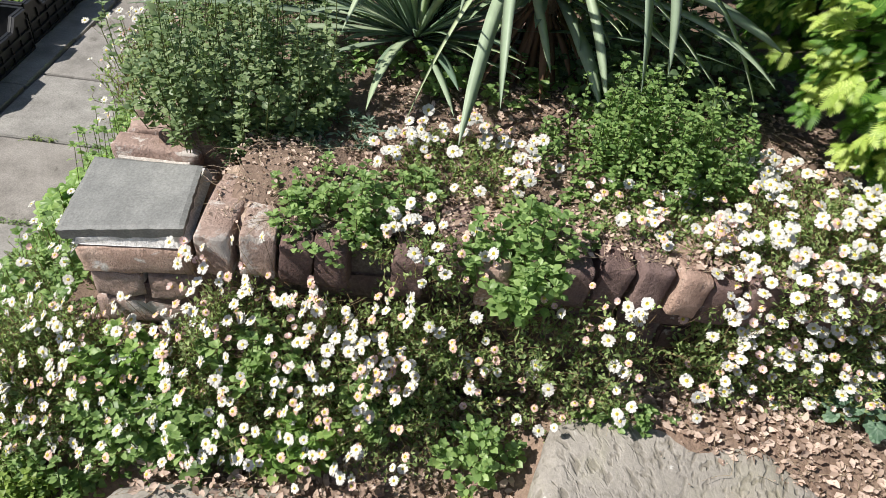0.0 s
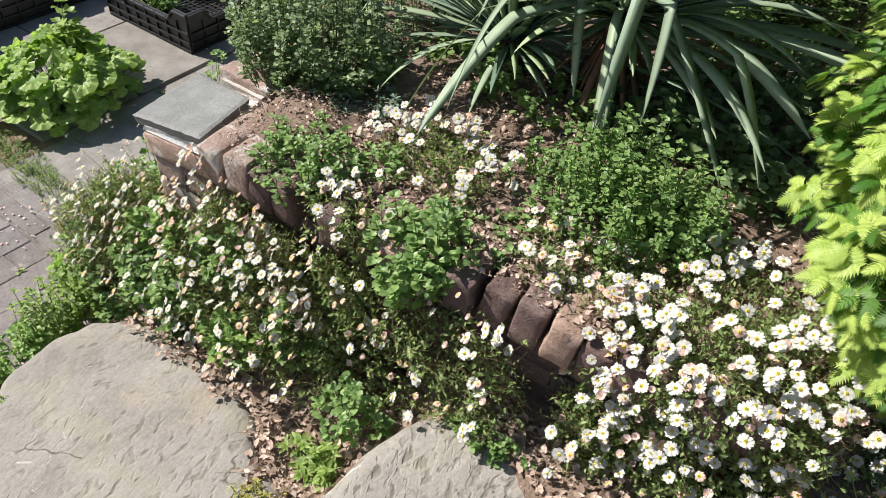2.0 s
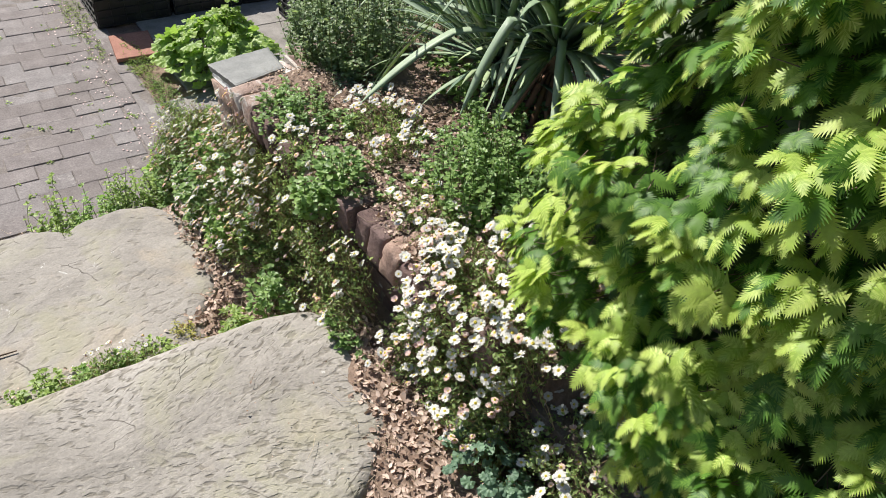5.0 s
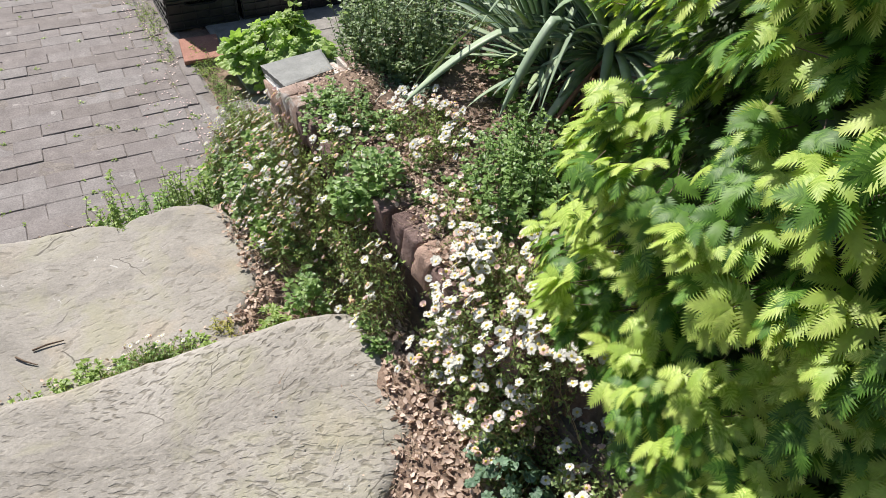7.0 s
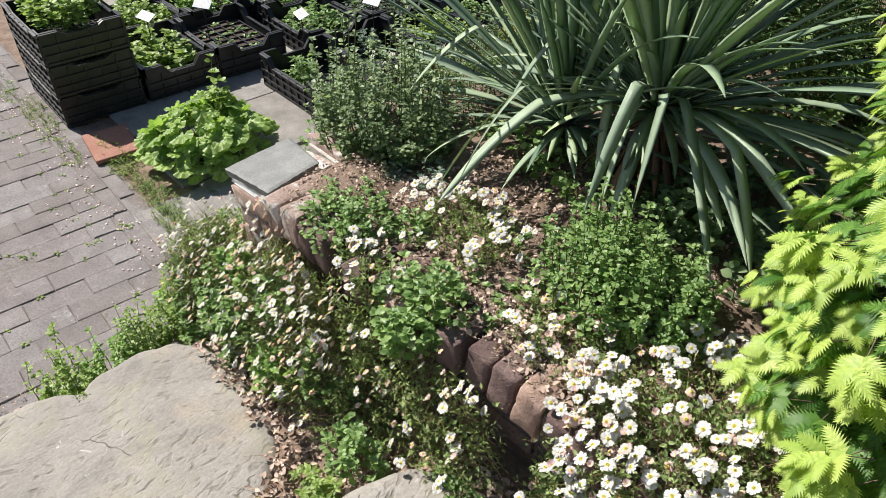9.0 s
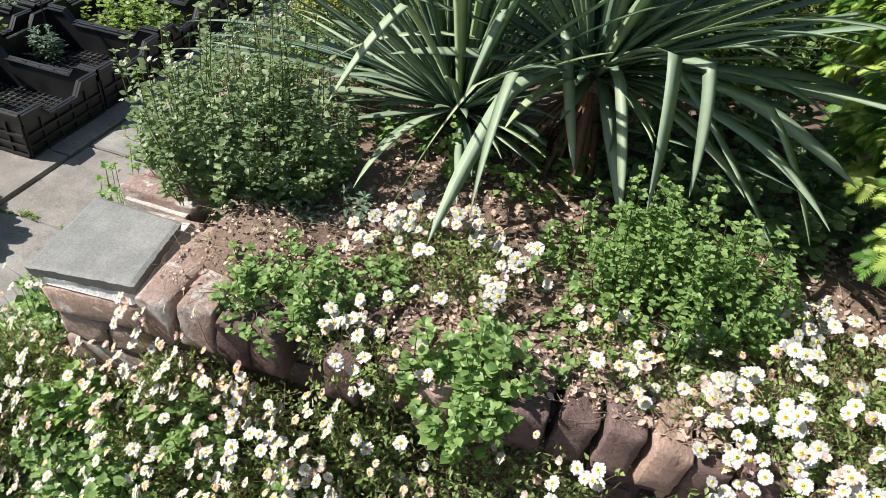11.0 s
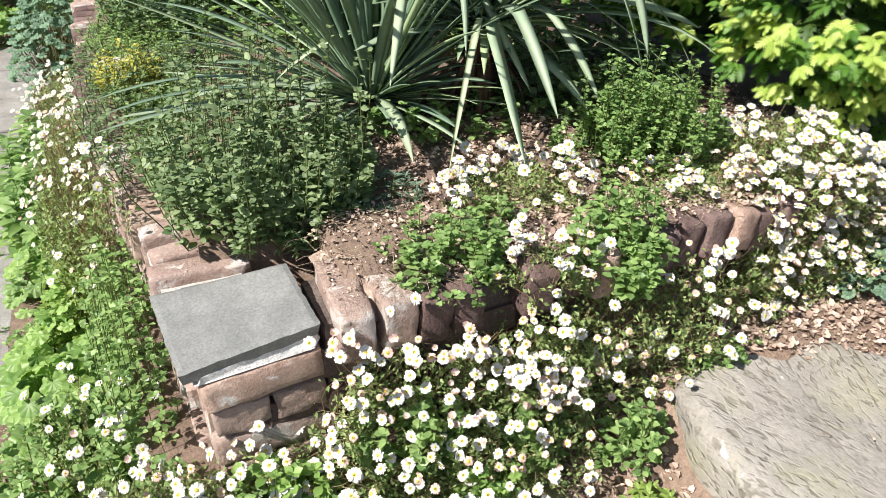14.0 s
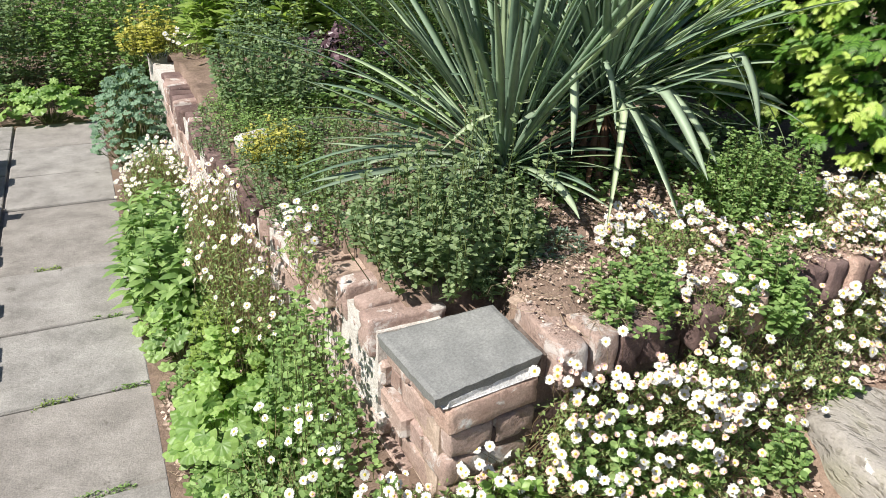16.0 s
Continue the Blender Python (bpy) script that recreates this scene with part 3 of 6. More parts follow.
edge_meshes = [rounded_box(0.222, 0.07, 0.06, 0.004, 0.0022, s + 9, "paving_brick", ("paver",)) for s in range(4)]
far = Acc()
tv = np.array([v.co[:] for v in pav_meshes[0].vertices])
tq = [tuple(p.vertices) for p in pav_meshes[0].polygons]
rr = random.Random(5)
cx, row = -0.661, 0
while cx > -6.0:
    off = (row % 2) * 0.114 + rr.uniform(-0.02, 0.02)
    y = 0.955 - off
    first = True
    while y > -1.5:
        ln = 0.222
        if first and off > 0.05:
            y0 = 0.955
            me = rounded_box(0.108, off - 0.006, 0.06, 0.004, 0.002, row, "paving_brick", ("paver",))
            piece("paving_brick", me, paving, pose(cx, y0 - off / 2 + 0.003, -0.03 + rr.uniform(-0.003, 0.003)))
            first = False
        yc = y - ln / 2
        m = pose(cx + rr.uniform(-0.002, 0.002), yc, -0.03 + rr.uniform(-0.003, 0.003), rr.uniform(-0.7, 0.7), rr.uniform(-1.4, 1.4), rr.uniform(-0.6, 0.6))
        if -3.6 < cx and yc > -0.35:
            piece("paving_brick", pav_meshes[rr.randrange(6)], paving, m)
        else:
            w = np.array([(m @ Vector(p))[:] for p in tv])
            far.add(w, np.array([q for q in tq if len(q) == 4]), 0)
            if any(len(q) == 3 for q in tq):
                far.n -= len(w)
                far.f.append(np.array([q for q in tq if len(q) == 3]) + far.n)
                far.m.append(np.zeros(sum(len(q) == 3 for q in tq), int))
                far.n += len(w)
        y -= ln + 0.004
    cx -= 0.114
    row += 1
part("far_brick", far, ["paver"], paving, smooth=False, kind="stuff")
x = -1.18
while x > -5.5:
    for j, yy in enumerate((0.998, 1.074)):
        piece("paving_brick", edge_meshes[rr.randrange(4)], paving, pose(x - 0.1 * j, yy + rr.uniform(-0.004, 0.004), -0.03 + rr.uniform(-0.006, 0.004), rr.uniform(-1.5, 1.5), rr.uniform(-1, 1), rr.uniform(-1.5, 1.5)))
    x -= 0.229

# red tile lying by the kerb
a = rounded_box(0.31, 0.215, 0.022, 0.003, 0.001, 3, "quarry_tile", ("terracotta",))
ob = new("quarry_tile", a)
ob.matrix_world = pose(-2.345, 1.185, 0.016, 1.0, -0.5, -6)
tagged(ob, "square red terracotta tile lying on the flags", "tile")

# ---- walls ----
front = thing("wall_front", "low old brick retaining wall with bricks on edge along its top", "brick wall", (0.4, 1.2, 0), kind="structure")
core = Acc()


def box_faces(acc, x0, x1, y0, y1, z0, z1, mi=0):
    v = [(x, y, z) for z in (z0, z1) for y in (y0, y1) for x in (x0, x1)]
    acc.add(v, [(0, 2, 3, 1), (4, 5, 7, 6), (0, 1, 5, 4), (2, 6, 7, 3), (0, 4, 6, 2), (1, 3, 7, 5)], mi)


box_faces(core, -0.49, 0.98, 1.152, 1.30, 0.0, 0.578)
box_faces(core, -0.49, 0.98, 1.15, 1.30, 0.57, 0.648)
box_faces(core, 0.98, 2.4, 1.16, 1.34, 0.0, 0.55)
part("wall_core", core, ["mortar_dark"], front, smooth=False)
rr = random.Random(11)
str_meshes = [rounded_box(0.213, 0.10, 0.066, 0.010, 0.004, s, "brick", ("brick_dark",), 2) for s in range(6)]
edge_b = [worn_brick(0.067, 0.195, 0.108, s + 30, "coping_brick", "brick_dark", 0.008, 0.005) for s in range(6)]
edge_p = [worn_brick(0.070, 0.200, 0.106, s + 50, "coping_brick", "brick_lime", 0.006, 0.004) for s in range(3)]
edge_r = [worn_brick(0.067, 0.200, 0.106, s + 60, "coping_brick", "brick", 0.008, 0.005) for s in range(3)]
for c in range(7):
    z = 0.546 - c * 0.076
    x = -0.40 - (c % 2) * 0.11
    while x < (0.92 if c == 0 else 2.3):
        piece("brick", str_meshes[rr.randrange(6)], front, pose(x, 1.194 + rr.uniform(-0.006, 0.006), z + rr.uniform(-0.003, 0.003), rr.uniform(-1.5, 1.5), rr.uniform(-0.8, 0.8), rr.uniform(-1.2, 1.2)))
        x += 0.223
x = -0.435
k = 0
while x < 0.92:
    src = edge_p if k < 2 else (edge_r if k in (7, 12) else edge_b)
    gap = 0.014 if k in (3, 5, 6, 7) else 0.006
    if k not in (4,):
        m = pose(x, 1.185 + rr.uniform(-0.014, 0.014), 0.634 + rr.uniform(-0.010, 0.008), rr.uniform(-3, 3), rr.uniform(-4, 4) + (6 if 9 <= k <= 13 else 0), rr.uniform(-6, 6))
        piece("coping_brick", src[rr.randrange(len(src))], front, m)
    x += 0.069 + gap
    k += 1

# sandy mortar that has washed over the first bricks
a = Acc()
grid(a, -0.462, -0.19, 1.125, 1.33, 60, 46, lambda x, y: 0.684 + 0.012 * nz(x, y, 14) + 0.007 * nz(x, y, 40) - 0.035 * sstep(1.185, 1.13, y + 0.05 * nz(x, y, 16)) - 0.03 * sstep(-0.26, -0.20, x + 0.04 * nz(x, y, 20)))
part("mortar_bed", a, ["sandy_mortar"], front, "pale sandy mortar and grit")

front.location, front.rotation_euler = (0.4, 1.27, 0), (0, 0, radians(3.4))

# corner pier and its slate cap
pier = thing("pier", "low corner pier of old red bricks with crumbling lime mortar", "brick pier", (-0.61, 1.27, 0), kind="structure")
core = Acc()
box_faces(core, -0.715, -0.50, 1.175, 1.41, 0.0, 0.60)
part("pier_core", core, ["sandy_mortar"], pier, smooth=False)
pb = [worn_brick(0.224, 0.106, 0.070, s + 80, "brick", "brick" if s == 0 else "brick_lime", 0.007, 0.004) for s in range(5)]
ph = [worn_brick(0.106, 0.224, 0.070, s + 90, "brick", "brick_lime", 0.007, 0.004) for s in range(4)]
half_b = rounded_box(0.10, 0.074, 0.068, 0.008, 0.004, 97, "brick", ("brick_smeared",))
for c in range(8):
    z = 0.572 - c * 0.077
    if c % 2 == 0:
        piece("brick", pb[c % 5], pier, pose(-0.612 + (0.006 if c else 0), 1.196 + (0.006 if c == 2 else -0.004), z, 0, -3 if c == 0 else -1, 5))
        piece("brick", pb[(c + 2) % 5], pier, pose(-0.625, 1.375, z, 0, -2, 5))
        piece("brick", half_b, pier, pose(-0.672, 1.287, z, 0, -2, 5))
    else:
        piece("brick", ph[c % 4], pier, pose(-0.664, 1.253, z, 0, -1, 5))
        piece("brick", ph[(c + 1) % 4], pier, pose(-0.551, 1.262, z, 0, -1, 5))
        piece("brick", half_b, pier, pose(-0.676, 1.404, z, 0, -1, 5))
a = Acc()
bx = rounded_box(0.222, 0.232, 0.030, 0.009, 0.007, 5, "mortar_bed", ("limewash",))
piece("mortar_bed", bx, pier, pose(-0.622, 1.258, 0.622, 3, -7, 5))


def slate_cap():
    """A riven slab, wider at its left side, with flaked edges."""
    fl, fr, br, bl = (Vector(c) for c in ((-0.750, 1.134, 0.641), (-0.497, 1.148, 0.674), (-0.517, 1.332, 0.693), (-0.778, 1.378, 0.647)))
    n = 26
    a = Acc()
    v = []
    for low in (0, 1):
        for j in range(n):
            for i in range(n):
                x, y = i / (n - 1), j / (n - 1)
                p = fl * (1 - x) * (1 - y) + fr * x * (1 - y) + br * x * y + bl * (1 - x) * y
                edge = min(x, 1 - x, y, 1 - y)
                wob = 0.004 if edge == 0 else 0.0
                p = p + Vector((wob * nz(x, y, 9, 3 + low), wob * nz(x, y, 9, 7 + low), 0))
                if low:
                    p.z -= 0.031 + 0.003 * nz(x, y, 7, 2)
                    p = p + Vector(((0.5 - x) * 0.010, (0.5 - y) * 0.012, 0))
                else:
                    p.z += 0.0016 * nz(x, y, 5, 1) + 0.0008 * nz(x, y, 17, 4) - (0.0035 if edge == 0 else 0.0)
                v.append(p[:])
    m = n * n
    f = [(j * n + i, j * n + i + 1, (j + 1) * n + i + 1, (j + 1) * n + i) for j in range(n - 1) for i in range(n - 1)]
    f += [(m + j * n + i, m + (j + 1) * n + i, m + (j + 1) * n + i + 1, m + j * n + i + 1) for j in range(n - 1) for i in range(n - 1)]
    for i in range(n - 1):
        f += [(i, m + i, m + i + 1, i + 1), (m - n + i + 1, 2 * m - n + i + 1, 2 * m - n + i, m - n + i)]
        f += [((i + 1) * n, m + (i + 1) * n, m + i * n, i * n), (i * n + n - 1, m + i * n + n - 1, m + (i + 1) * n + n - 1, (i + 1) * n + n - 1)]
    a.add(v, f)
    return a


ob = solid("slate_cap", slate_cap(), ["slate"], "square grey slate slab capping the corner pier", "slate slab")

# left wall


left = thing("wall_left", "old brick wall with brick-on-edge coping and pale mortar smears", "brick wall", (-0.9, 3, 0), kind="structure")
core = Acc()
for (xa, ya), (xb, yb) in zip(WALL, WALL[1:]):
    v = [(xa + 0.007, ya, 0), (xb + 0.007, yb, 0), (xb + 0.17, yb, 0), (xa + 0.17, ya, 0)]
    v += [(p[0], p[1], 0.655 - sunk(p[1])) for p in v]
    core.add(v, [(4, 5, 6, 7), (0, 1, 5, 4), (3, 2, 6, 7), (0, 4, 7, 3), (1, 2, 6, 5)])
part("wall_core", core, ["mortar"], left, smooth=False)
lw_str = [rounded_box(0.10, 0.213, 0.066, 0.007, 0.005, s + 120, "brick", ("brick_lime",)) for s in range(5)]
lw_cop = [worn_brick(0.205, 0.066, 0.104, s + 140, "coping_brick", "brick_smeared" if s % 2 else "brick_pale", 0.009, 0.005) for s in range(6)]
lw_far = [worn_brick(0.195, 0.066, 0.104, s + 160, "coping_brick", "brick_dark" if s % 3 else "brick_smeared", 0.009, 0.006) for s in range(6)]
for c in range(7):
    y = 1.52 - (c % 2) * 0.112
    while y < 4.1:
        xw = wall_x(y)
        ang = math.degrees(math.atan2(wall_x(y - 0.1) - wall_x(y + 0.1), 0.2))
        piece("brick", lw_str[rr.randrange(5)], left, pose(xw + 0.052 + rr.uniform(-0.006, 0.006) + (0.012 if y < 1.45 else 0), y, 0.546 - c * 0.076 - sunk(y), 0, rr.uniform(-2, 2), ang + rr.uniform(-1.5, 1.5)))
        y += 0.225
y = 1.475
while y < 4.15:
    xw = wall_x(y)
    ang = math.degrees(math.atan2(wall_x(y - 0.1) - wall_x(y + 0.1), 0.2))
    top = 0.636 - sunk(y)
    piece("coping_brick", (lw_cop if y < 2.2 else lw_far)[rr.randrange(6)], left, pose(xw + 0.10 + rr.uniform(-0.012, 0.012), y, top + rr.uniform(-0.008, 0.008), rr.uniform(-3, 3), rr.uniform(-3, 3), ang + rr.uniform(-4, 4)))
    y += 0.075 + rr.choice((0, 0.004, 0.01))


# ---- plants ----


def bushy(name, label, category, centre, rad, height, stems, per, size, leaf, mat, stem="stem", group="", seed=1, upright=0.5, lean=(0, 0), spread=0.6, top_mat=None):
    """A leafy clump: stalks that fan out of the ground, with pairs of leaves."""
    g = np.random.default_rng(seed)
    cx, cy, cz = centre
    t = thing(name, label, category, centre, group)
    sa, la = Acc(), Acc()
    ang = g.random(stems) * 2 * np.pi
    rr_ = np.sqrt(g.random(stems))
    off = np.stack([np.cos(ang) * rr_ * rad[0], np.sin(ang) * rr_ * rad[1]], 1)
    base = np.concatenate([np.array([[cx, cy]]) + off * spread, np.full((stems, 1), cz - 0.02)], 1)
    h = height * (np.sqrt(np.maximum(0.05, 1 - 0.75 * rr_ ** 2))) * (0.45 + 0.75 * g.random(stems) ** 1.3)
    tip = np.concatenate([np.array([[cx + lean[0], cy + lean[1]]]) + off, (cz + h)[:, None]], 1)
    bow = np.concatenate([off * 0.08, np.zeros((stems, 1))], 1) + g.normal(0, 0.012, (stems, 3))
    p = stems_mesh(sa, base, tip, bow, 0.0016, 0, 3)
    u = 0.18 + 0.82 * g.random((stems, per)) ** 0.8
    seg = np.minimum((u * 3).astype(int), 2)
    fr = (u * 3 - seg)[..., None]
    idx = np.arange(stems)[:, None]
    pos = p[idx, seg] * (1 - fr) + p[idx, seg + 1] * fr
    along = unit(p[:, -1] - p[:, 0])[:, None] * np.ones((1, per, 1))
    az = g.random((stems, per)) * 2 * np.pi
    d = np.stack([np.cos(az), np.sin(az), 0 * az], -1) + along * (upright * g.random((stems, per, 1)) + 0.15)
    d = d.reshape(-1, 3)
    pos = pos.reshape(-1, 3)
    up = np.array([[-0.1, -0.1, 1.0]]) + g.normal(0, 0.35, d.shape)
    s = size * (0.55 + 0.65 * g.random(len(pos))) * (1.1 - 0.35 * u.reshape(-1))
    pos = pos + unit(d) * 0.004
    la.many(leaf[0], leaf[1], axes(d, up), pos, s, 0)
    # a rosette at each tip
    k = 6
    tp = np.repeat(p[:, -1], k, 0)
    az = np.tile(np.arange(k) * 2.4, stems) + np.repeat(g.random(stems) * 6, k)
    d = np.stack([np.cos(az), np.sin(az), 0.35 + 0.7 * g.random(len(az))], -1)
    la.many(leaf[0], leaf[1], axes(d, np.array([[0, 0, 1.0]]) + g.normal(0, 0.2, d.shape)), tp, size * (0.35 + 0.35 * g.random(len(tp))), 1 if top_mat else 0)
    part("stem", sa, [stem], t, kind="stuff")
    part("foliage", la, [mat] + ([top_mat] if top_mat else []), t, kind="stuff")
    return t


def daisy_mesh(kind, seed):
    """A fleabane flower about one across, facing up, on its origin."""
    g = np.random.default_rng(seed)
    a = Acc()
    n = 21
    ang = np.arange(n) * 2 * np.pi / n + g.normal(0, 0.06, n)
    drop = {"open": -0.06, "cup": 0.3, "old": -0.3}[kind]
    pet = (np.array([(-0.05, 0, 0), (0.05, 0, 0), (0.19, 0.70, drop * 0.4), (-0.19, 0.70, drop * 0.4), (0.10, 1, drop), (-0.10, 1, drop)]), np.array([(0, 1, 2, 3), (3, 2, 4, 5)]))
    d = np.stack([np.cos(ang), np.sin(ang), g.normal({"open": 0.08, "cup": 0.5, "old": 0.0}[kind], 0.10, n)], -1)
    ln = {"open": 0.5, "cup": 0.45, "old": 0.42}[kind] * (0.9 + 0.18 * g.random(n))
    a.many(pet[0], pet[1], axes(d, np.array([[0, 0, 1.0]]) + g.normal(0, 0.15, (n, 3))), unit(d) * 0.03, ln, 0)
    m = 6
    v = [(0, 0, 0.09)]
    for r, z in ((0.09, 0.075), (0.165, 0.04), (0.18, -0.02)):
        v += [(r * math.cos(k * 2 * math.pi / m), r * math.sin(k * 2 * math.pi / m), z) for k in range(m)]
    a.add(v, [(0, 1 + k, 1 + (k + 1) % m) for k in range(m)], 1)
    a.n -= len(v)
    a.v.pop()
    q = [(1 + j * m + k, 1 + j * m + (k + 1) % m, 1 + (j + 1) * m + (k + 1) % m, 1 + (j + 1) * m + k) for j in range(2) for k in range(m)]
    a.add(v, q, 1)
    a.add([(0.10, 0, -0.02), (-0.05, 0.09, -0.02), (-0.05, -0.09, -0.02), (0, 0, -0.14)], [(0, 1, 3), (1, 2, 3), (2, 0, 3)], 2)
    mats = {"open": ["petal", "disc", "stem"], "cup": ["petal_pink", "disc", "stem"], "old": ["petal_old", "disc", "stem_red"]}[kind]
    return a.mesh("flower", mats)


DAISY = [daisy_mesh("open", s) for s in range(5)] + [daisy_mesh("cup", 9), daisy_mesh("old", 12), daisy_mesh("old", 14)]


def fleabane(label, centre, surface, n_leaf, n_flower, facing, seed, flower=0.022, leafy=0.0165, white=0.72, stem=0.05, group="fleabane clumps", reach=0.10):
    """Fleabane draped over a form: surface(k, g) gives k root points and k points of the leafy skin."""
    g = np.random.default_rng(seed)
    t = thing("fleabane", label, "flowering plant", centre, group)
    sa, la = Acc(), Acc()
    root, skin = surface(n_leaf // 5, g)
    p = stems_mesh(sa, root, skin, g.normal(0, 0.02, root.shape), 0.0010, 0, 4)
    k = 5
    u = 0.35 + 0.65 * g.random((len(root), k))
    seg = np.minimum((u * 4).astype(int), 3)
    fr = (u * 4 - seg)[..., None]
    idx = np.arange(len(root))[:, None]
    pos = (p[idx, seg] * (1 - fr) + p[idx, seg + 1] * fr).reshape(-1, 3)
    d = g.normal(0, 1, pos.shape) + np.array(facing) * 0.7
    narrow = g.random(len(pos)) < 0.35
    size = leafy * (0.5 + 0.8 * g.random(len(pos)))
    rot = axes(d, np.array([facing]) + g.normal(0, 0.4, d.shape))
    la.many(LEAF_SLIM[0], LEAF_SLIM[1], rot[narrow], pos[narrow], size[narrow], 0)
    la.many(LEAF_TINY[0], LEAF_TINY[1], rot[~narrow], pos[~narrow], size[~narrow] * 0.85, 0)
    extra = pos + g.normal(0, 0.012, pos.shape)
    la.many(LEAF_TINY[0], LEAF_TINY[1], axes(g.normal(0, 1, pos.shape), np.array([facing]) + g.normal(0, 0.5, d.shape)), extra, size * 0.7, 0)
    root, skin = surface(n_flower * 3, g)
    dens = np.array([noise.noise(Vector(q * 13)) + 0.6 * noise.noise(Vector(q * 31)) for q in skin]) + g.normal(0, 0.33, len(skin))
    best = np.argsort(-dens)[:n_flower]
    root, skin = root[best], skin[best]
    face = unit(np.array([facing]) + g.normal(0, 0.26, skin.shape))
    head = skin + unit(np.array([facing]) + g.normal(0, 0.35, skin.shape) + np.array([[0, 0, 0.3]])) * (stem * (0.4 + 1.0 * g.random(n_flower)))[:, None]
    stems_mesh(sa, skin + (root - skin) * 0.25, head - face * flower * 0.13, g.normal(0, 0.006, skin.shape), 0.0007, 0, 2)
    part("stem", sa, ["stem_red"], t, kind="stuff")
    part("foliage", la, ["fleabane"], t, kind="stuff")
    for i in range(n_flower):
        me = DAISY[g.integers(0, 5) if g.random() < white else g.integers(5, 8)]
        z = Vector(face[i])
        q = z.to_track_quat("Z", "Y").to_matrix().to_4x4() @ Matrix.Rotation(g.random() * 6, 4, "Z")
        s = flower * (0.74 + 0.44 * g.random()) * (1.0 if me in DAISY[:5] else 0.9)
        piece("flower", me, t, Matrix.Translation(head[i]) @ q @ Matrix.Scale(s, 4))
    return t


# fleabane that hangs over the front of the wall
def drape(x0, x1, y_top, z_top, y_foot, foot, belly=0.05):
    def f(k, g):
        x = x0 + (x1 - x0) * g.random(k)
        s = g.random(k) ** 0.9
        fz = np.array([foot(a) for a in x])
        zt = z_top - 0.19 * np.array([1 - sstep(-0.54, -0.44, a) for a in x])
        z = fz + (zt - fz) * s
        y = y_foot + (y_top - y_foot) * s ** 0.85 - belly * np.sin(np.pi * s) + g.normal(0, 0.018, k)
        skin = np.stack([x, y, z + g.normal(0, 0.012, k)], 1)
        lump = np.array([noise.noise(Vector((a * 9, c * 9, 3.1))) + 0.5 * noise.noise(Vector((a * 22, c * 22, 7.7))) for a, c in zip(x, z)])
        skin[:, 1] -= 0.05 * lump
        root = np.stack([x + g.normal(0, 0.05, k), y * 0.4 + (y_top + 0.04) * 0.6, z * 0.75 + 0.02], 1)
        return root, skin
    return f


def mound(cx, cy, cz, rx, ry, h, cut=None):
    def f(k, g):
        out_r, out_s = [], []
        while len(out_s) < k:
            a, r = g.random() * 2 * math.pi, math.sqrt(g.random())
            x, y = cx + rx * r * math.cos(a), cy + ry * r * math.sin(a)
            z = cz + h * math.sqrt(max(0, 1 - 0.85 * r * r)) * (0.8 + 0.25 * g.random())
            if cut and cut(x, y, z):
                continue
            out_s.append((x, y, z))
            out_r.append((cx + (x - cx) * 0.6, cy + (y - cy) * 0.6, cz + 0.15 * h * g.random()))
        return np.array(out_r), np.array(out_s)
    return f


FA = (-0.52, -0.46, 0.72)
FB = (-0.18, -0.38, 0.90)
for x0, x1, foot, n_, wh, sd, lab in ((-0.92, -0.67, 0.16, 115, 0.55, 21, "in full white and pink flower beside the pier"), (-0.70, -0.43, 0.17, 140, 0.45, 43, "thick with white and pink flowers on the wall"),
                                      (-0.46, -0.19, 0.20, 155, 0.40, 48, "in white and blush flower down the wall"), (-0.22, 0.05, 0.24, 170, 0.36, 29, "with many faded pink flowers on the wall")):
    fleabane("fleabane " + lab, ((x0 + x1) / 2, 1.0, 0.15), drape(x0, x1, 1.125, 0.585, 0.93, lambda x, k=foot: k, 0.02), 2500, int(n_ * 0.84), FA, sd, white=wh + 0.22, flower=0.0222, stem=0.09)
fleabane("fleabane with daisy flowers hanging down the shaded wall", (0.15, 1.05, 0.25), drape(-0.02, 0.46, 1.14, 0.64, 1.05, lambda x: 0.30, 0.03), 2300, 84, FA, 22, white=0.55, flower=0.0225)
fleabane("sprawling fleabane at the foot of the corner pier", (-0.85, 1.1, 0.05), mound(-0.86, 1.10, 0.06, 0.26, 0.22, 0.34), 3000, 62, FA, 23, white=0.75, flower=0.0205)
fleabane("dense white fleabane covering the end of the wall", (0.8, 1.2, 0.35), drape(0.55, 0.99, 1.25, 0.75, 1.13, lambda x: 0.36, 0.025), 5600, 235, FB, 24, white=0.66, flower=0.0242)
fleabane("white fleabane hanging beside the conifer", (1.1, 1.2, 0.35), drape(0.93, 1.42, 1.50, 0.66, 1.12, lambda x: 0.36, 0.03), 7000, 170, FB, 44, white=0.66, flower=0.0232)
fleabane("dense white fleabane along the top of the wall", (0.8, 1.35, 0.66), mound(0.79, 1.36, 0.62, 0.27, 0.25, 0.15), 3200, 185, FB, 25, white=0.84, flower=0.0242)
fleabane("small fleabane with pink buds in the bed", (0.03, 1.43, 0.68), mound(0.03, 1.43, 0.67, 0.18, 0.13, 0.07), 1100, 84, FB, 26, white=0.6, stem=0.06, flower=0.0235)
fleabane("few fleabane flowers among brick and lemon balm", (0.42, 1.28, 0.66), mound(0.46, 1.33, 0.66, 0.18, 0.10, 0.05), 1200, 50, FB, 27, white=0.5, flower=0.0225)
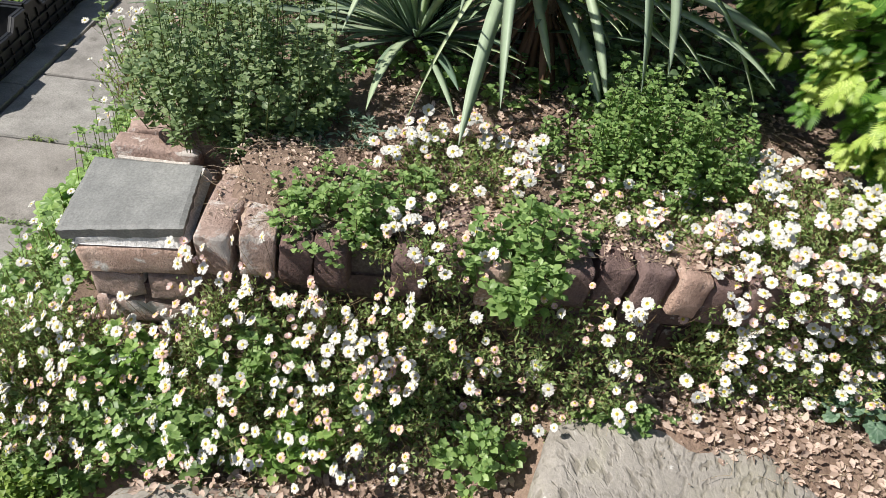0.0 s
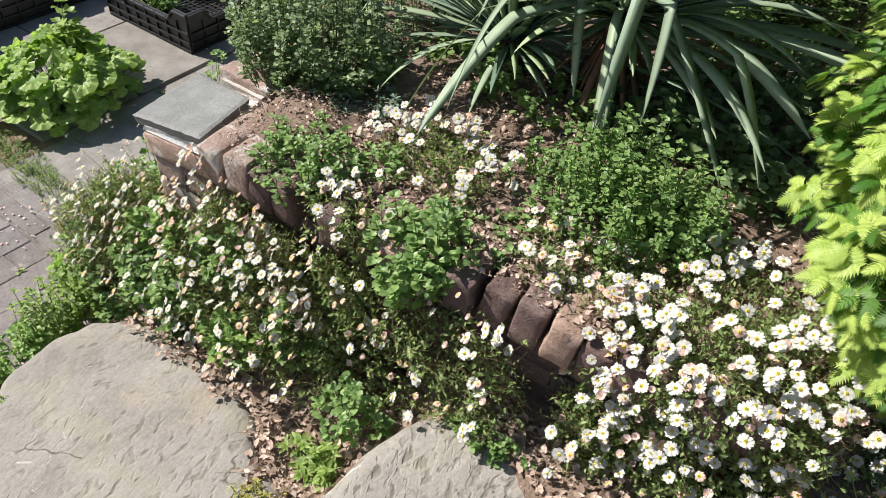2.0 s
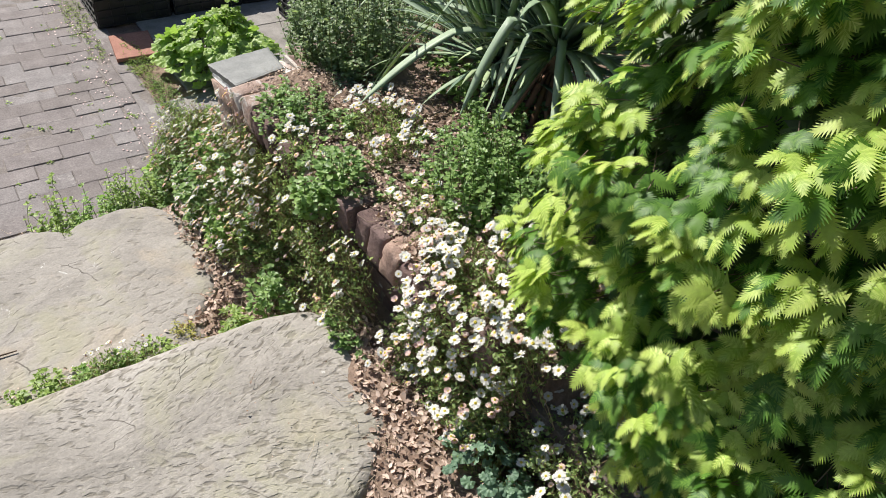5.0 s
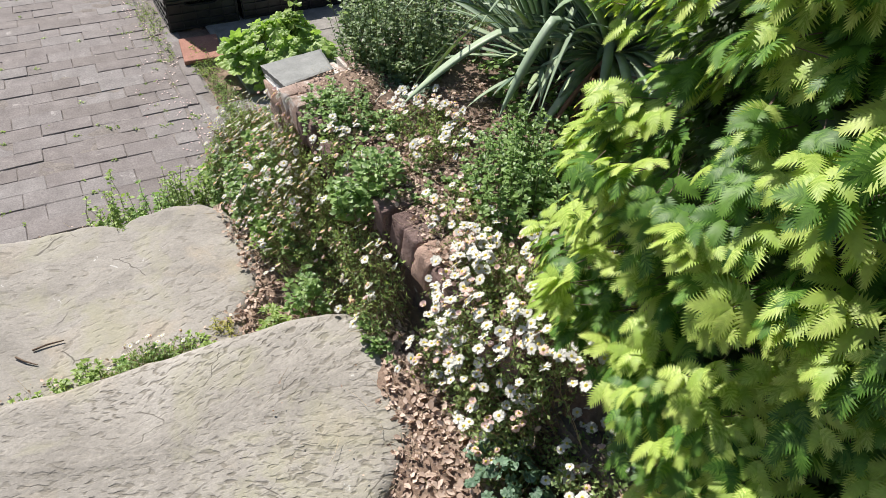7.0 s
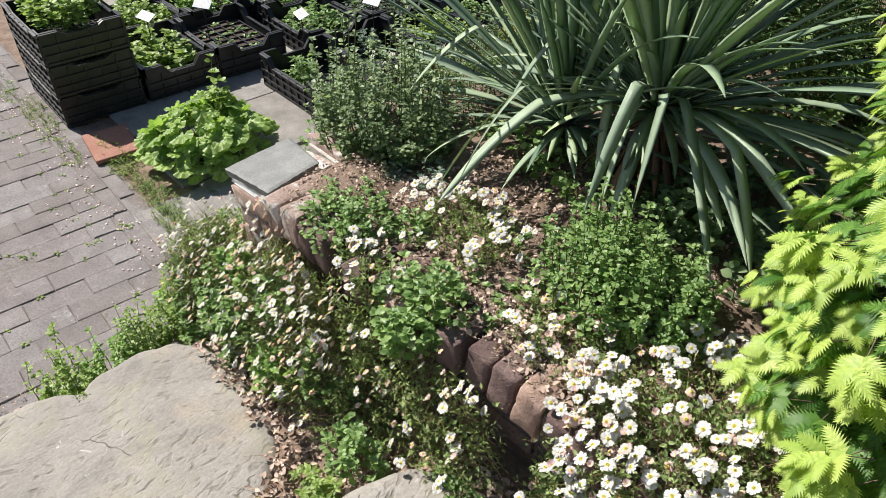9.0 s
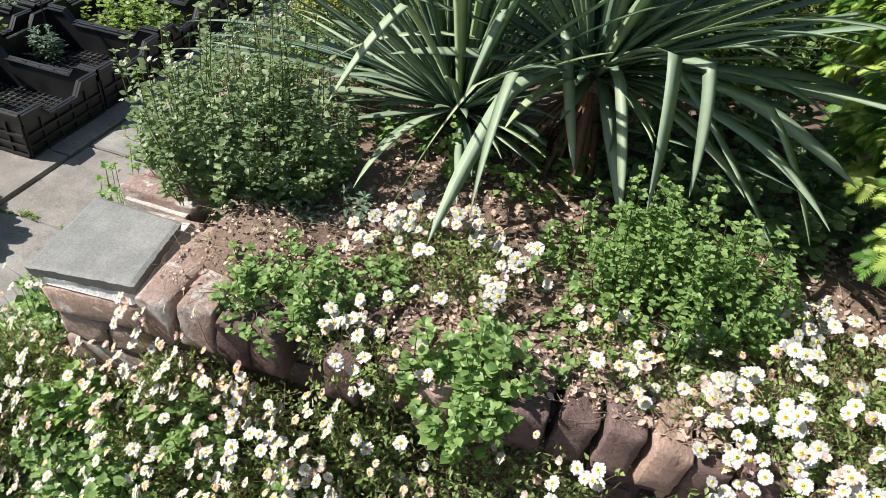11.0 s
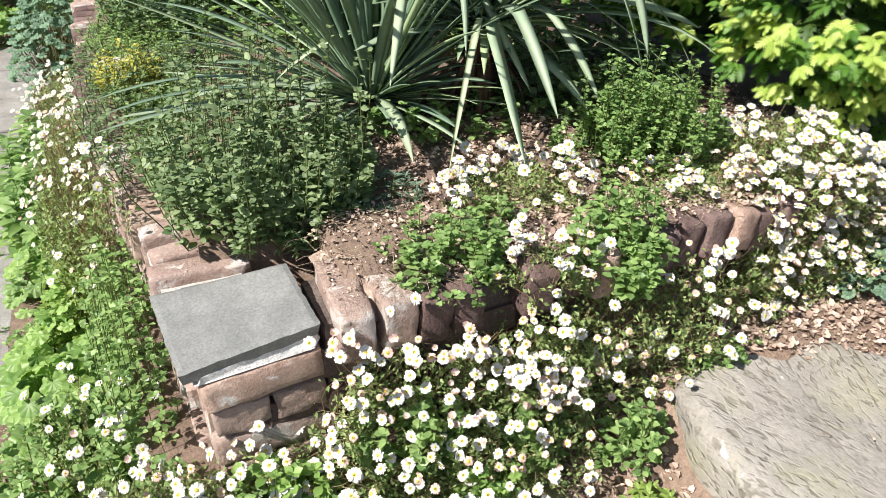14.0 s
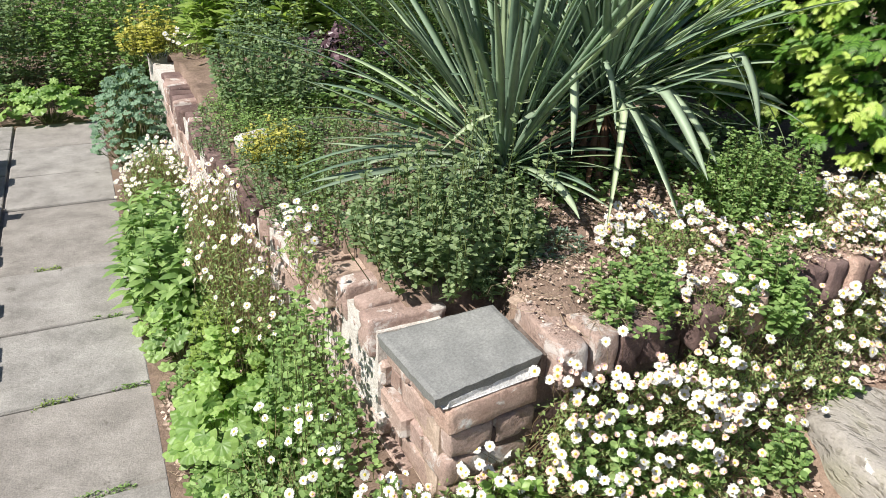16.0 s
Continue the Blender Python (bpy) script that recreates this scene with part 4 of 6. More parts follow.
fleabane("fleabane tuft on the top of the wall", (-0.02, 1.14, 0.66), mound(-0.01, 1.16, 0.64, 0.13, 0.07, 0.07), 520, 26, FB, 28, white=0.8)

# added shrub in near-black needles, standing in for deep shade behind the yuccas
bushy("shrub", "dark needle-leaved shrub added to paint the deep shade behind the yuccas", "shrub", (0.30, 2.95, 0.66), (0.62, 0.52), 0.75, 380, 22, 0.042, LEAF_SLIM, "needle_shade", seed=47, group="background shrubs", spread=0.8)
# leafy herbs in the bed
bushy("marjoram", "tall dark green marjoram bush with small rounded leaves", "herb plant", (-0.50, 1.57, 0.68), (0.25, 0.19), 0.27, 115, 28, 0.0205, LEAF_OVAL, "sage", seed=31, spread=0.7, group="herbs in the bed")
bushy("marjoram", "upright marjoram sprigs rising out of the bush", "herb plant", (-0.52, 1.57, 0.68), (0.29, 0.22), 0.46, 78, 24, 0.0185, LEAF_OVAL, "sage", seed=37, spread=0.75, group="herbs in the bed", upright=0.8)
bushy("lemon_balm", "bushy mid-green lemon balm with toothed leaves", "herb plant", (0.44, 1.51, 0.68), (0.24, 0.16), 0.25, 150, 32, 0.0175, LEAF, "mid", seed=32, group="herbs in the bed", spread=0.8)
bushy("lemon_balm", "small bright green lemon balm on the wall", "herb plant", (0.165, 1.17, 0.61), (0.13, 0.10), 0.19, 56, 18, 0.026, LEAF, "mid", seed=33, group="herbs in the bed")
bushy("marjoram", "low marjoram cushion spreading over the coping bricks", "herb plant", (-0.22, 1.24, 0.65), (0.14, 0.12), 0.13, 90, 16, 0.0185, LEAF_OVAL, "mid", seed=34, group="herbs in the bed")
bushy("marjoram", "small marjoram seedlings between bricks and soil", "herb plant", (-0.07, 1.31, 0.66), (0.09, 0.08), 0.08, 40, 10, 0.018, LEAF_OVAL, "mid", seed=38, group="herbs in the bed")
bushy("thyme", "creeping green ground cover beside the marjoram", "herb plant", (-0.55, 2.15, 0.67), (0.36, 0.46), 0.16, 460, 15, 0.016, LEAF_TINY, "deep", seed=35, spread=0.95)
bushy("thyme", "low green mat of herbs along the bed", "herb plant", (-0.50, 2.95, 0.67), (0.36, 0.50), 0.12, 460, 13, 0.017, LEAF_TINY, "mid", seed=40, spread=0.95)
bushy("lavender", "low spiky grey-green lavender on the bare soil", "herb plant", (-0.27, 1.50, 0.66), (0.13, 0.09), 0.09, 46, 13, 0.026, LEAF_NARROW, "grey_leaf", seed=46)
bushy("lavender", "grey-green lavender tuft in front of the marjoram", "herb plant", (-0.42, 1.45, 0.66), (0.14, 0.06), 0.09, 50, 14, 0.026, LEAF_NARROW, "deep", seed=36)
bushy("clover", "low green weeds in the bed near the wall", "weeds", (0.28, 1.33, 0.66), (0.16, 0.10), 0.06, 60, 9, 0.018, LEAF_OVAL, "mid", seed=39, group="border weeds")


# yucca
def blade(length, width, elev, droop, az, at, seed, kink=0.0):
    """One sword leaf: leaves its crown at an elevation, then arches over."""
    g = random.Random(seed)
    n = 13
    p = np.zeros((n, 3))
    p[0] = at
    dirh = np.array([math.cos(az), math.sin(az), 0])
    side = np.array([-math.sin(az), math.cos(az), 0])
    e = elev
    st = length / (n - 1)
    norm = []
    for i in range(n):
        t = i / (n - 1)
        d = dirh * math.cos(e) + np.array([0, 0, math.sin(e)])
        norm.append(-dirh * math.sin(e) + np.array([0, 0, math.cos(e)]))
        if i:
            p[i] = p[i - 1] + d * st
        e -= droop * (0.4 + 1.6 * t) / (n - 1) + (kink / 2 if i in (6, 7) else 0)
    norm = np.array(norm)
    t = np.linspace(0, 1, n)
    w = width * np.interp(t, [0, 0.08, 0.3, 0.6, 0.85, 1], [0.75, 0.6, 0.85, 1.0, 0.6, 0.03])
    fold = np.interp(t, [0, 0.5, 1], [0.45, 0.18, 0.3])
    twist = g.uniform(-0.5, 0.5) * t
    sd = side[None] * np.cos(twist)[:, None] + norm * np.sin(twist)[:, None]
    nm = norm * np.cos(twist)[:, None] - side[None] * np.sin(twist)[:, None]
    lf, rt = p - sd * w[:, None] + nm * (fold * w)[:, None], p + sd * w[:, None] + nm * (fold * w)[:, None]
    low = p - nm * 0.0016
    v = np.concatenate([p, lf, rt, low])
    f = []
    for i in range(n - 1):
        f += [(i, i + 1, n + i + 1, n + i), (i + 1, i, 2 * n + i, 2 * n + i + 1), (3 * n + i + 1, 3 * n + i, n + i, n + i + 1), (3 * n + i, 3 * n + i + 1, 2 * n + i + 1, 2 * n + i)]
    a = Acc()
    a.add(v, f)
    return a


def swoop(p0, tip, rise, width, seed):
    """A sword leaf that arches from its crown over to a tip."""
    g = random.Random(seed)
    p0, tip = np.array(p0, float), np.array(tip, float)
    n = 15
    t = np.linspace(0, 1, n)[:, None]
    c = p0 * 0.35 + tip * 0.65 + np.array([0, 0, rise])
    p = (1 - t) ** 2 * p0 + 2 * t * (1 - t) * c + t ** 2 * tip
    d = unit(np.gradient(p, axis=0))
    h = tip - p0
    side = unit(np.array([[-h[1], h[0], 0.0]])) * np.ones((n, 1))
    nm = np.cross(d, side)
    nm *= np.where(nm[:1, 2:3] < 0, -1, 1)
    t = t[:, 0]
    w = width * np.interp(t, [0, 0.08, 0.3, 0.6, 0.85, 1], [0.75, 0.6, 0.85, 1.0, 0.6, 0.03])
    tw = g.uniform(-0.7, 0.7) * t
    sd = side * np.cos(tw)[:, None] + nm * np.sin(tw)[:, None]
    up = nm * np.cos(tw)[:, None] - side * np.sin(tw)[:, None]
    fold = np.interp(t, [0, 0.5, 1], [0.4, 0.07, 0.15])
    v = np.concatenate([p, p - sd * w[:, None] + up * (fold * w)[:, None], p + sd * w[:, None] + up * (fold * w)[:, None], p - up * 0.0016])
    f = []
    for i in range(n - 1):
        f += [(i, i + 1, n + i + 1, n + i), (i + 1, i, 2 * n + i, 2 * n + i + 1), (3 * n + i + 1, 3 * n + i, n + i, n + i + 1), (3 * n + i, 3 * n + i + 1, 2 * n + i + 1, 2 * n + i)]
    a = Acc()
    a.add(v, f)
    return a


def bent(p0, kink, tip, width, seed):
    """A broad sword leaf that rises from its crown, folds over at a kink and hangs down to its tip."""
    g = random.Random(seed)
    p0, kink, tip = (np.array(q, float) for q in (p0, kink, tip))
    t1, t2 = np.linspace(0, 1, 9)[:, None], np.linspace(0, 1, 11)[1:, None]
    lift = np.array([0, 0, 0.05])
    c1 = 0.45 * p0 + 0.55 * kink + lift
    over = unit(kink - p0) * 0.035 + np.array([0, 0, -0.004])
    c2 = 0.62 * (kink + over) + 0.38 * tip + np.array([0, 0, 0.015])
    p = np.concatenate([(1 - t1) ** 2 * p0 + 2 * t1 * (1 - t1) * c1 + t1 ** 2 * kink, (1 - t2) ** 2 * kink + 2 * t2 * (1 - t2) * c2 + t2 ** 2 * tip])
    n = len(p)
    d = unit(np.gradient(p, axis=0))
    h = unit(tip - p0)
    side = unit(np.array([[-h[1], h[0], 0.0]])) * np.ones((n, 1))
    nm = unit(np.cross(d, side))
    nm *= np.where(nm[:1, 2:3] < 0, -1, 1)
    t = np.concatenate([[0], np.cumsum(np.linalg.norm(np.diff(p, axis=0), axis=1))])
    t = t / t[-1]
    w = width * np.interp(t, [0, 0.08, 0.3, 0.55, 0.8, 0.93, 1], [0.8, 0.7, 0.95, 1.0, 0.85, 0.45, 0.03])
    tw = g.uniform(-1.1, 1.1) * t
    sd = side * np.cos(tw)[:, None] + nm * np.sin(tw)[:, None]
    up = nm * np.cos(tw)[:, None] - side * np.sin(tw)[:, None]
    fold = np.interp(t, [0, 0.4, 1], [0.4, 0.06, 0.12])
    v = np.concatenate([p, p - sd * w[:, None] + up * (fold * w)[:, None], p + sd * w[:, None] + up * (fold * w)[:, None], p - up * 0.0014])
    f = []
    for i in range(n - 1):
        f += [(i, i + 1, n + i + 1, n + i), (i + 1, i, 2 * n + i, 2 * n + i + 1), (3 * n + i + 1, 3 * n + i, n + i, n + i + 1), (3 * n + i, 3 * n + i + 1, 2 * n + i + 1, 2 * n + i)]
    a = Acc()
    a.add(v, f)
    return a


def yucca(label, at, crown_z, n, seed, length, low, droop, arched, folded, half):
    g = random.Random(seed)
    t = thing("yucca", label, "yucca", at, "yuccas")
    cx, cy, cz = at
    a = Acc()
    a.add(*tube([(cx, cy, cz - 0.03), (cx + 0.005, cy, (cz + crown_z) / 2), (cx, cy, crown_z + 0.03)], [0.045, 0.04, 0.035], 9))
    part("trunk", a, ["bark"], t, "short brown trunk ringed with old leaf bases")
    for i in range(n):
        az = i * 2.39996 + g.uniform(-0.4, 0.4)
        u = i / n
        elev = radians(low + (84 - low) * u ** 0.8 + g.uniform(-9, 9))
        ln = length * (0.60 + 0.50 * g.random())
        if math.sin(az) < -0.45 and elev < radians(40):
            ln *= 0.42
        if math.cos(az) < -0.65 and elev < radians(32):
            ln *= 0.74
        dr = radians(g.uniform(*droop) * (1.35 - u))
        # steep leaves take the colour with shade painted in
        part("leaf", blade(ln, half * (0.8 + 0.5 * g.random()), elev, dr, az, (cx + 0.03 * math.cos(az), cy + 0.03 * math.sin(az), crown_z + 0.04 * u), seed * 500 + i), ["yucca" if elev < radians(16) else "yucca_shade"], t)
    for i in range(30):
        az = i * 2.4
        part("dead_leaf", blade(0.14 + 0.16 * g.random(), 0.011, radians(g.uniform(-80, -35)), radians(20), az, (cx + 0.035 * math.cos(az), cy + 0.035 * math.sin(az), crown_z - 0.01 - 0.4 * (crown_z - cz) * g.random()), seed * 700 + i), ["dead"], t, "withered brown leaf")
    for k, (x, y, z, rise) in enumerate(arched):
        h = math.hypot(x - cx, y - cy)
        part("leaf", swoop((cx + 0.03 * (x - cx) / h, cy + 0.03 * (y - cy) / h, crown_z + 0.01), (x, y, z), rise, 0.014 + 0.005 * g.random(), seed * 900 + k), ["yucca"], t)
    for k, (kink, tip, w) in enumerate(folded):
        h = math.hypot(kink[0] - cx, kink[1] - cy)
        part("leaf", bent((cx + 0.03 * (kink[0] - cx) / h, cy + 0.03 * (kink[1] - cy) / h, crown_z + 0.02), kink, tip, w * (0.74 + 0.2 * g.random()), seed * 950 + k), ["yucca"], t, "broad pale leaf folded over and hanging")
    return t


yucca("large grey-green yucca rosette with stiff sword-shaped leaves", (-0.13, 1.97, 0.68), 0.745, 155, 41, 0.90, 4, (4, 30),
      [(-0.68, 2.12, 0.84, 0.06), (-0.62, 1.92, 0.82, 0.08), (-0.66, 2.32, 0.88, 0.08), (-0.777, 1.86, 0.82, 0.03), (-0.62, 1.78, 0.90, 0.08), (-0.195, 1.474, 0.79, 0.10), (-0.40, 1.66, 0.88, 0.10), (-0.52, 1.72, 0.80, 0.05)],
      [((-0.161, 1.628, 1.124), (-0.248, 1.472, 0.969), 0.016), ((0.01, 1.723, 1.12), (-0.02, 1.60, 0.97), 0.013)], 0.0119)
yucca("tall yucca on a short trunk with arching bent leaves", (0.19, 1.94, 0.68), 0.93, 145, 42, 0.78, 4, (8, 42),
      [(0.68, 1.56, 0.92, 0.14), (0.88, 1.92, 0.95, 0.12), (0.80, 1.80, 1.10, 0.12), (0.86, 2.10, 1.12, 0.12), (0.70, 2.25, 1.05, 0.12), (0.95, 1.75, 1.02, 0.14), (0.55, 1.70, 0.86, 0.08), (0.33, 1.60, 0.80, 0.06)],
      [((0.08, 1.55, 1.075), (0.085, 1.351, 0.905), 0.0165), ((0.062, 1.63, 1.0), (0.014, 1.348, 0.812), 0.0175), ((0.34, 1.61, 1.15), (0.37, 1.45, 0.93), 0.018),
       ((0.0, 1.60, 1.01), (-0.115, 1.46, 0.755), 0.015), ((0.35, 1.79, 1.05), (0.624, 1.56, 0.832), 0.016), ((0.531, 1.703, 1.05), (0.676, 1.614, 0.847), 0.015),
       ((0.497, 1.795, 1.02), (0.72, 1.68, 0.95), 0.016), ((0.115, 1.85, 1.06), (0.212, 1.689, 0.827), 0.014), ((0.40, 1.62, 1.14), (0.434, 1.523, 0.936), 0.0155), ((0.26, 1.72, 1.02), (0.33, 1.55, 0.84), 0.014)], 0.0128)


# feathery conifer
def spray(n, width):
    """A flat feather of pointed needles in two rows on a rib, one long, its tips nodding."""
    rib = [np.array([0, 0.80 * k / n, 0.05 * math.sin(3.1 * k / n) - 0.16 * (k / n) ** 2]) for k in range(n + 2)]
    v, f = list(rib), []
    for k in range(n):
        t = (k + 0.5) / n
        ang = radians(74 - 50 * t)
        ln = width * min(1.0, 0.62 + 1.3 * t) * (1.0 - 0.45 * max(0.0, t - 0.5) / 0.5)
        for s in (-1, 1):
            v.append(0.4 * rib[k] + 0.6 * rib[k + 1] + np.array([s * math.sin(ang), math.cos(ang), -0.14 - 0.22 * t]) * ln)
            f.append((k, len(v) - 1, k + 2) if s > 0 else (k + 2, len(v) - 1, k))
    return np.array(v), np.array(f)


def conifer():
    g = np.random.default_rng(51)
    t = thing("conifer", "dense feathery conifer with lime-green sprays, painted brighter where sunlit", "conifer shrub", (1.65, 2.0, 0.6))
    sv, sf = spray(11, 0.40)
    iv, jf = spray(5, 0.46)
    c = np.array([1.66, 2.20, 1.25])
    r = np.array([0.92, 1.02, 1.15])

    def shell(n, depth):
        pts, nor = [], []
        while len(pts) < n:
            d = g.normal(0, 1, 3)
            d /= (np.abs(d / r) ** 6).sum() ** (1 / 6)
            p = c + d
            if p[2] < (0.70 + 0.16 * sstep(1.25, 1.6, p[1]) if p[0] < 1.25 else 0.55) or (p[1] > 2.7 and g.random() < 0.9) or (p[0] > 2.35 and g.random() < 0.9) or (p[2] > 2.15 and g.random() < (0.85 if depth > -0.1 else 0.35)):
                continue
            nn = np.sign(d) * np.abs(d / r) ** 4 / r
            nn /= np.linalg.norm(nn)
            lump = 0.06 * noise.noise(Vector(p * 2.8)) + 0.10 * noise.noise(Vector(p * 8)) + 0.06 * noise.noise(Vector(p * 16))
            under = max(0.0, 0.95 - p[2]) * 0.55 if d[1] < 0 else 0.0
            if depth > -0.05 and noise.noise(Vector(p * 10)) < -0.24:
                continue
            back = (0.042 + 0.27 * max(0.0, p[2] - 1.15)) * (1 - sstep(1.4, 2.1, p[1])) * (1 - sstep(0.9, 1.5, p[0]))
            pts.append(p + nn * (lump + depth) + np.array([0.4, 1, 0]) * under + np.array([back, 0, 0]))
            nor.append(nn)
        return np.array(pts), np.array(nor)

    tr = Acc()
    tr.add(*tube([(1.72, 2.05, 0.55), (1.72, 2.04, 1.2), (1.7, 2.02, 2.2)], [0.07, 0.05, 0.02], 9))
    part("trunk", tr, ["bark"], t)
    tw = Acc()

    def boughs(pts, nor, size, droop, reach, pairs):
        """Short boughs that leave the bush nearly level, each a flat shelf of paired feathers with nodding tips."""
        n = len(pts)
        side = unit(np.cross(nor, np.array([[0, 0, 1.0]])) + g.normal(0, 0.05, nor.shape))
        main = unit(nor * np.array([[1.0, 1.0, 0.3]]) + side * g.normal(0, 0.5, (n, 1)) + np.array([[0, 0, 1.0]]) * g.normal(-droop, 0.22, (n, 1)))
        up = np.array([[-0.25, -0.15, 0.9]]) + nor * 0.35 + side * g.normal(0, 0.3, (n, 1)) + g.normal(0, 0.12, nor.shape)
        up = unit(up - (up * main).sum(-1, keepdims=True) * main)
        lat = np.cross(main, up)
        scale = (0.75 + 0.5 * g.random(n))
        ln = (reach * scale)[:, None]
        stems_mesh(tw, pts - main * (ln + 0.015), pts - main * 0.01, up * 0.012 + g.normal(0, 0.004, pts.shape), 0.0010, 0, 1)
        out = []
        for k in range(pairs):
            back = (k + 0.2 * g.random((n, 1))) / pairs
            for sgn in (-1, 1):
                ang = sgn * (0.55 + 0.55 * back + g.normal(0, 0.12, (n, 1)))
                d = main * np.cos(ang) + lat * np.sin(ang) - up * (0.05 + 0.22 * g.random((n, 1)))
                out.append((axes(d, up - lat * sgn * 0.25 + g.normal(0, 0.12, up.shape)), pts - main * ln * back + up * 0.012 * (1 - back), size * scale * (0.75 + 0.25 * back[:, 0]) * (0.85 + 0.3 * g.random(n))))
        out.append((axes(main - up * 0.25, up), pts - main * 0.01, size * scale * 0.8))
        return out

    young, green, old = Acc(), Acc(), Acc()
    bp, bn = shell(3000, 0.0)
    # outer sprays given the sunlit colour more often on the sunnier faces
    fresh = g.random(len(bp)) < np.where(bp[:, 1] < 1.6, 0.60, np.where(bp[:, 0] < 1.1, 0.45, 0.15))
    for rot, b, size in boughs(bp, bn, 0.051, 0.26, 0.045, 2):
        young.many(sv, sf, rot[fresh], b[fresh], size[fresh])
        green.many(sv, sf, rot[~fresh], b[~fresh], size[~fresh])
    bp, bn = shell(1500, -0.07)
    for rot, b, size in boughs(bp, bn, 0.056, 0.28, 0.058, 2):
        green.many(sv, sf, rot, b, size)
    # inner sprays darkened to paint the bush's own shade between its boughs
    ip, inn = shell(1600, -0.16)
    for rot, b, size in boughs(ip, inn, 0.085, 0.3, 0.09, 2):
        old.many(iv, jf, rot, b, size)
    part("sunlit_spray", young, ["lime"], t, kind="stuff")
    part("green_spray", green, ["needle"], t, kind="stuff")
    part("inner_spray", old, ["needle_shade"], t, kind="stuff")
    part("twig", tw, ["bark"], t, kind="stuff")


conifer()


# ---- leaf litter ----


def litter(name, label, n, xr, yr, zf, seed, size=0.02):
    g = np.random.default_rng(seed)
    a = Acc()
    x = xr[0] + (xr[1] - xr[0]) * g.random(n)
    y = yr[0] + (yr[1] - yr[0]) * g.random(n)
    z = np.array([zf(p, q) for p, q in zip(x, y)])
    keep = z > -1
    x, y, z = x[keep], y[keep], z[keep]
    n = len(x)
    az = g.random(n) * 6.28
    d = np.stack([np.cos(az), np.sin(az), g.normal(0, 0.25, n)], -1)
    s = size * (0.30 + 1.2 * g.random(n) ** 1.4)
    a.many(LEAF_DRY[0], LEAF_DRY[1], axes(d, np.array([[0, 0, 1.0]]) + g.normal(0, 0.4, d.shape)), np.stack([x, y, z + 0.004 + 0.008 * g.random(n)], 1), s, 0)
    m = n // 5
    p = np.stack([x[:m], y[:m], z[:m] + 0.006], 1)
    q = p + np.stack([np.cos(az[:m]), np.sin(az[:m]), g.normal(0.05, 0.15, m)], -1) * (0.03 + 0.05 * g.random(m))[:, None]
    stems_mesh(a, p, q, g.normal(0, 0.004, p.shape), 0.0007, 1, 2)
    return solid(name, a, ["dry", "straw"], label, "leaf litter", "stuff", True)


def front_litter(x, y):
    z = verge_z(x, y)
    rag = 0.05 * nz(x, y, 14, 6.0) + 0.03 * nz(x, y, 40, 2.0)
    if x < 0.2 and y < 0.91 - 0.12 * sstep(-0.15, 0.1, x):
        return 0.203 if x > -0.56 and y > 0.85 - 0.12 * sstep(-0.15, 0.1, x) + rag else -9
    if x > 0.22 and y < 1.07 - 0.12 * sstep(0.45, 0.75, x) and x < 0.78 + 0.42 * (1.0 - y):
        return -9
    return z


litter("leaf_litter", "pale brown dry leaves and bits against the wall", 10500, (-0.6, 1.45), (0.55, 1.17), front_litter, 61, 0.018)
litter("leaf_litter", "dry leaves and twigs on the soil of the raised bed", 5200, (-0.22, 1.0), (1.20, 2.0), lambda x, y: bed_z(x, y), 62, 0.0125)


litter("leaf_litter", "dry leaves and grit caught on the coping bricks", 1500, (-0.1, 0.85), (1.19, 1.36), lambda x, y: 0.689, 64, 0.012)

litter("leaf_litter", "dry grass and stalks on the crumbled wall corner", 900, (-0.46, -0.12), (1.17, 1.47), lambda x, y: max(bed_z(x, y), 0.684) if y < 1.30 else bed_z(x, y), 65, 0.009)
litter("leaf_litter", "scattered dry bits and stalks on the stone step", 26, (0.45, 0.86), (0.70, 1.03), lambda x, y: 0.366 if x < 0.80 + 0.35 * (1.0 - y) else -9, 66, 0.007)

# ---- nursery crates and trays ----


def side_panel(acc, L, H, tab, th=0.006):
    """A crate side along x, centred, standing on z 0: stepped top, ribs."""
    prof = [(-L / 2, H + tab), (-L / 2 + 0.09, H + tab), (-L / 2 + 0.13, H), (L / 2 - 0.13, H), (L / 2 - 0.09, H + tab), (L / 2, H + tab)]
    n = len(prof)
    v = [(x, -th / 2, 0.0) for x, z in prof] + [(x, -th / 2, z) for x, z in prof] + [(x, th / 2, 0.0) for x, z in prof] + [(x, th / 2, z) for x, z in prof]
    f = []
    for i in range(n - 1):
        f += [(i, i + 1, n + i + 1, n + i), (2 * n + i + 1, 2 * n + i, 3 * n + i, 3 * n + i + 1), (n + i, n + i + 1, 3 * n + i + 1, 3 * n + i)]
    acc.add(v, f)
    # rim lip, ribs and posts on the outside
    for i in range(n - 1):
        (xa, za), (xb, zb) = prof[i], prof[i + 1]
        acc.add([(xa, -0.014, za - 0.004), (xb, -0.014, zb - 0.004), (xb, 0.010, zb), (xa, 0.010, za), (xa, -0.014, za - 0.014), (xb, -0.014, zb - 0.014)], [(0, 1, 2, 3), (4, 5, 1, 0)])
    for z in (0.012, H * 0.36, H * 0.68):
        box_faces(acc, -L / 2, L / 2, -0.013, -th / 2, z - 0.005, z + 0.005)
    k = int(L / 0.075)
    for i in range(k + 1):
        x = -L / 2 + L * i / k
        box_faces(acc, x - 0.003, x + 0.003, -0.011, -th / 2, 0, H)


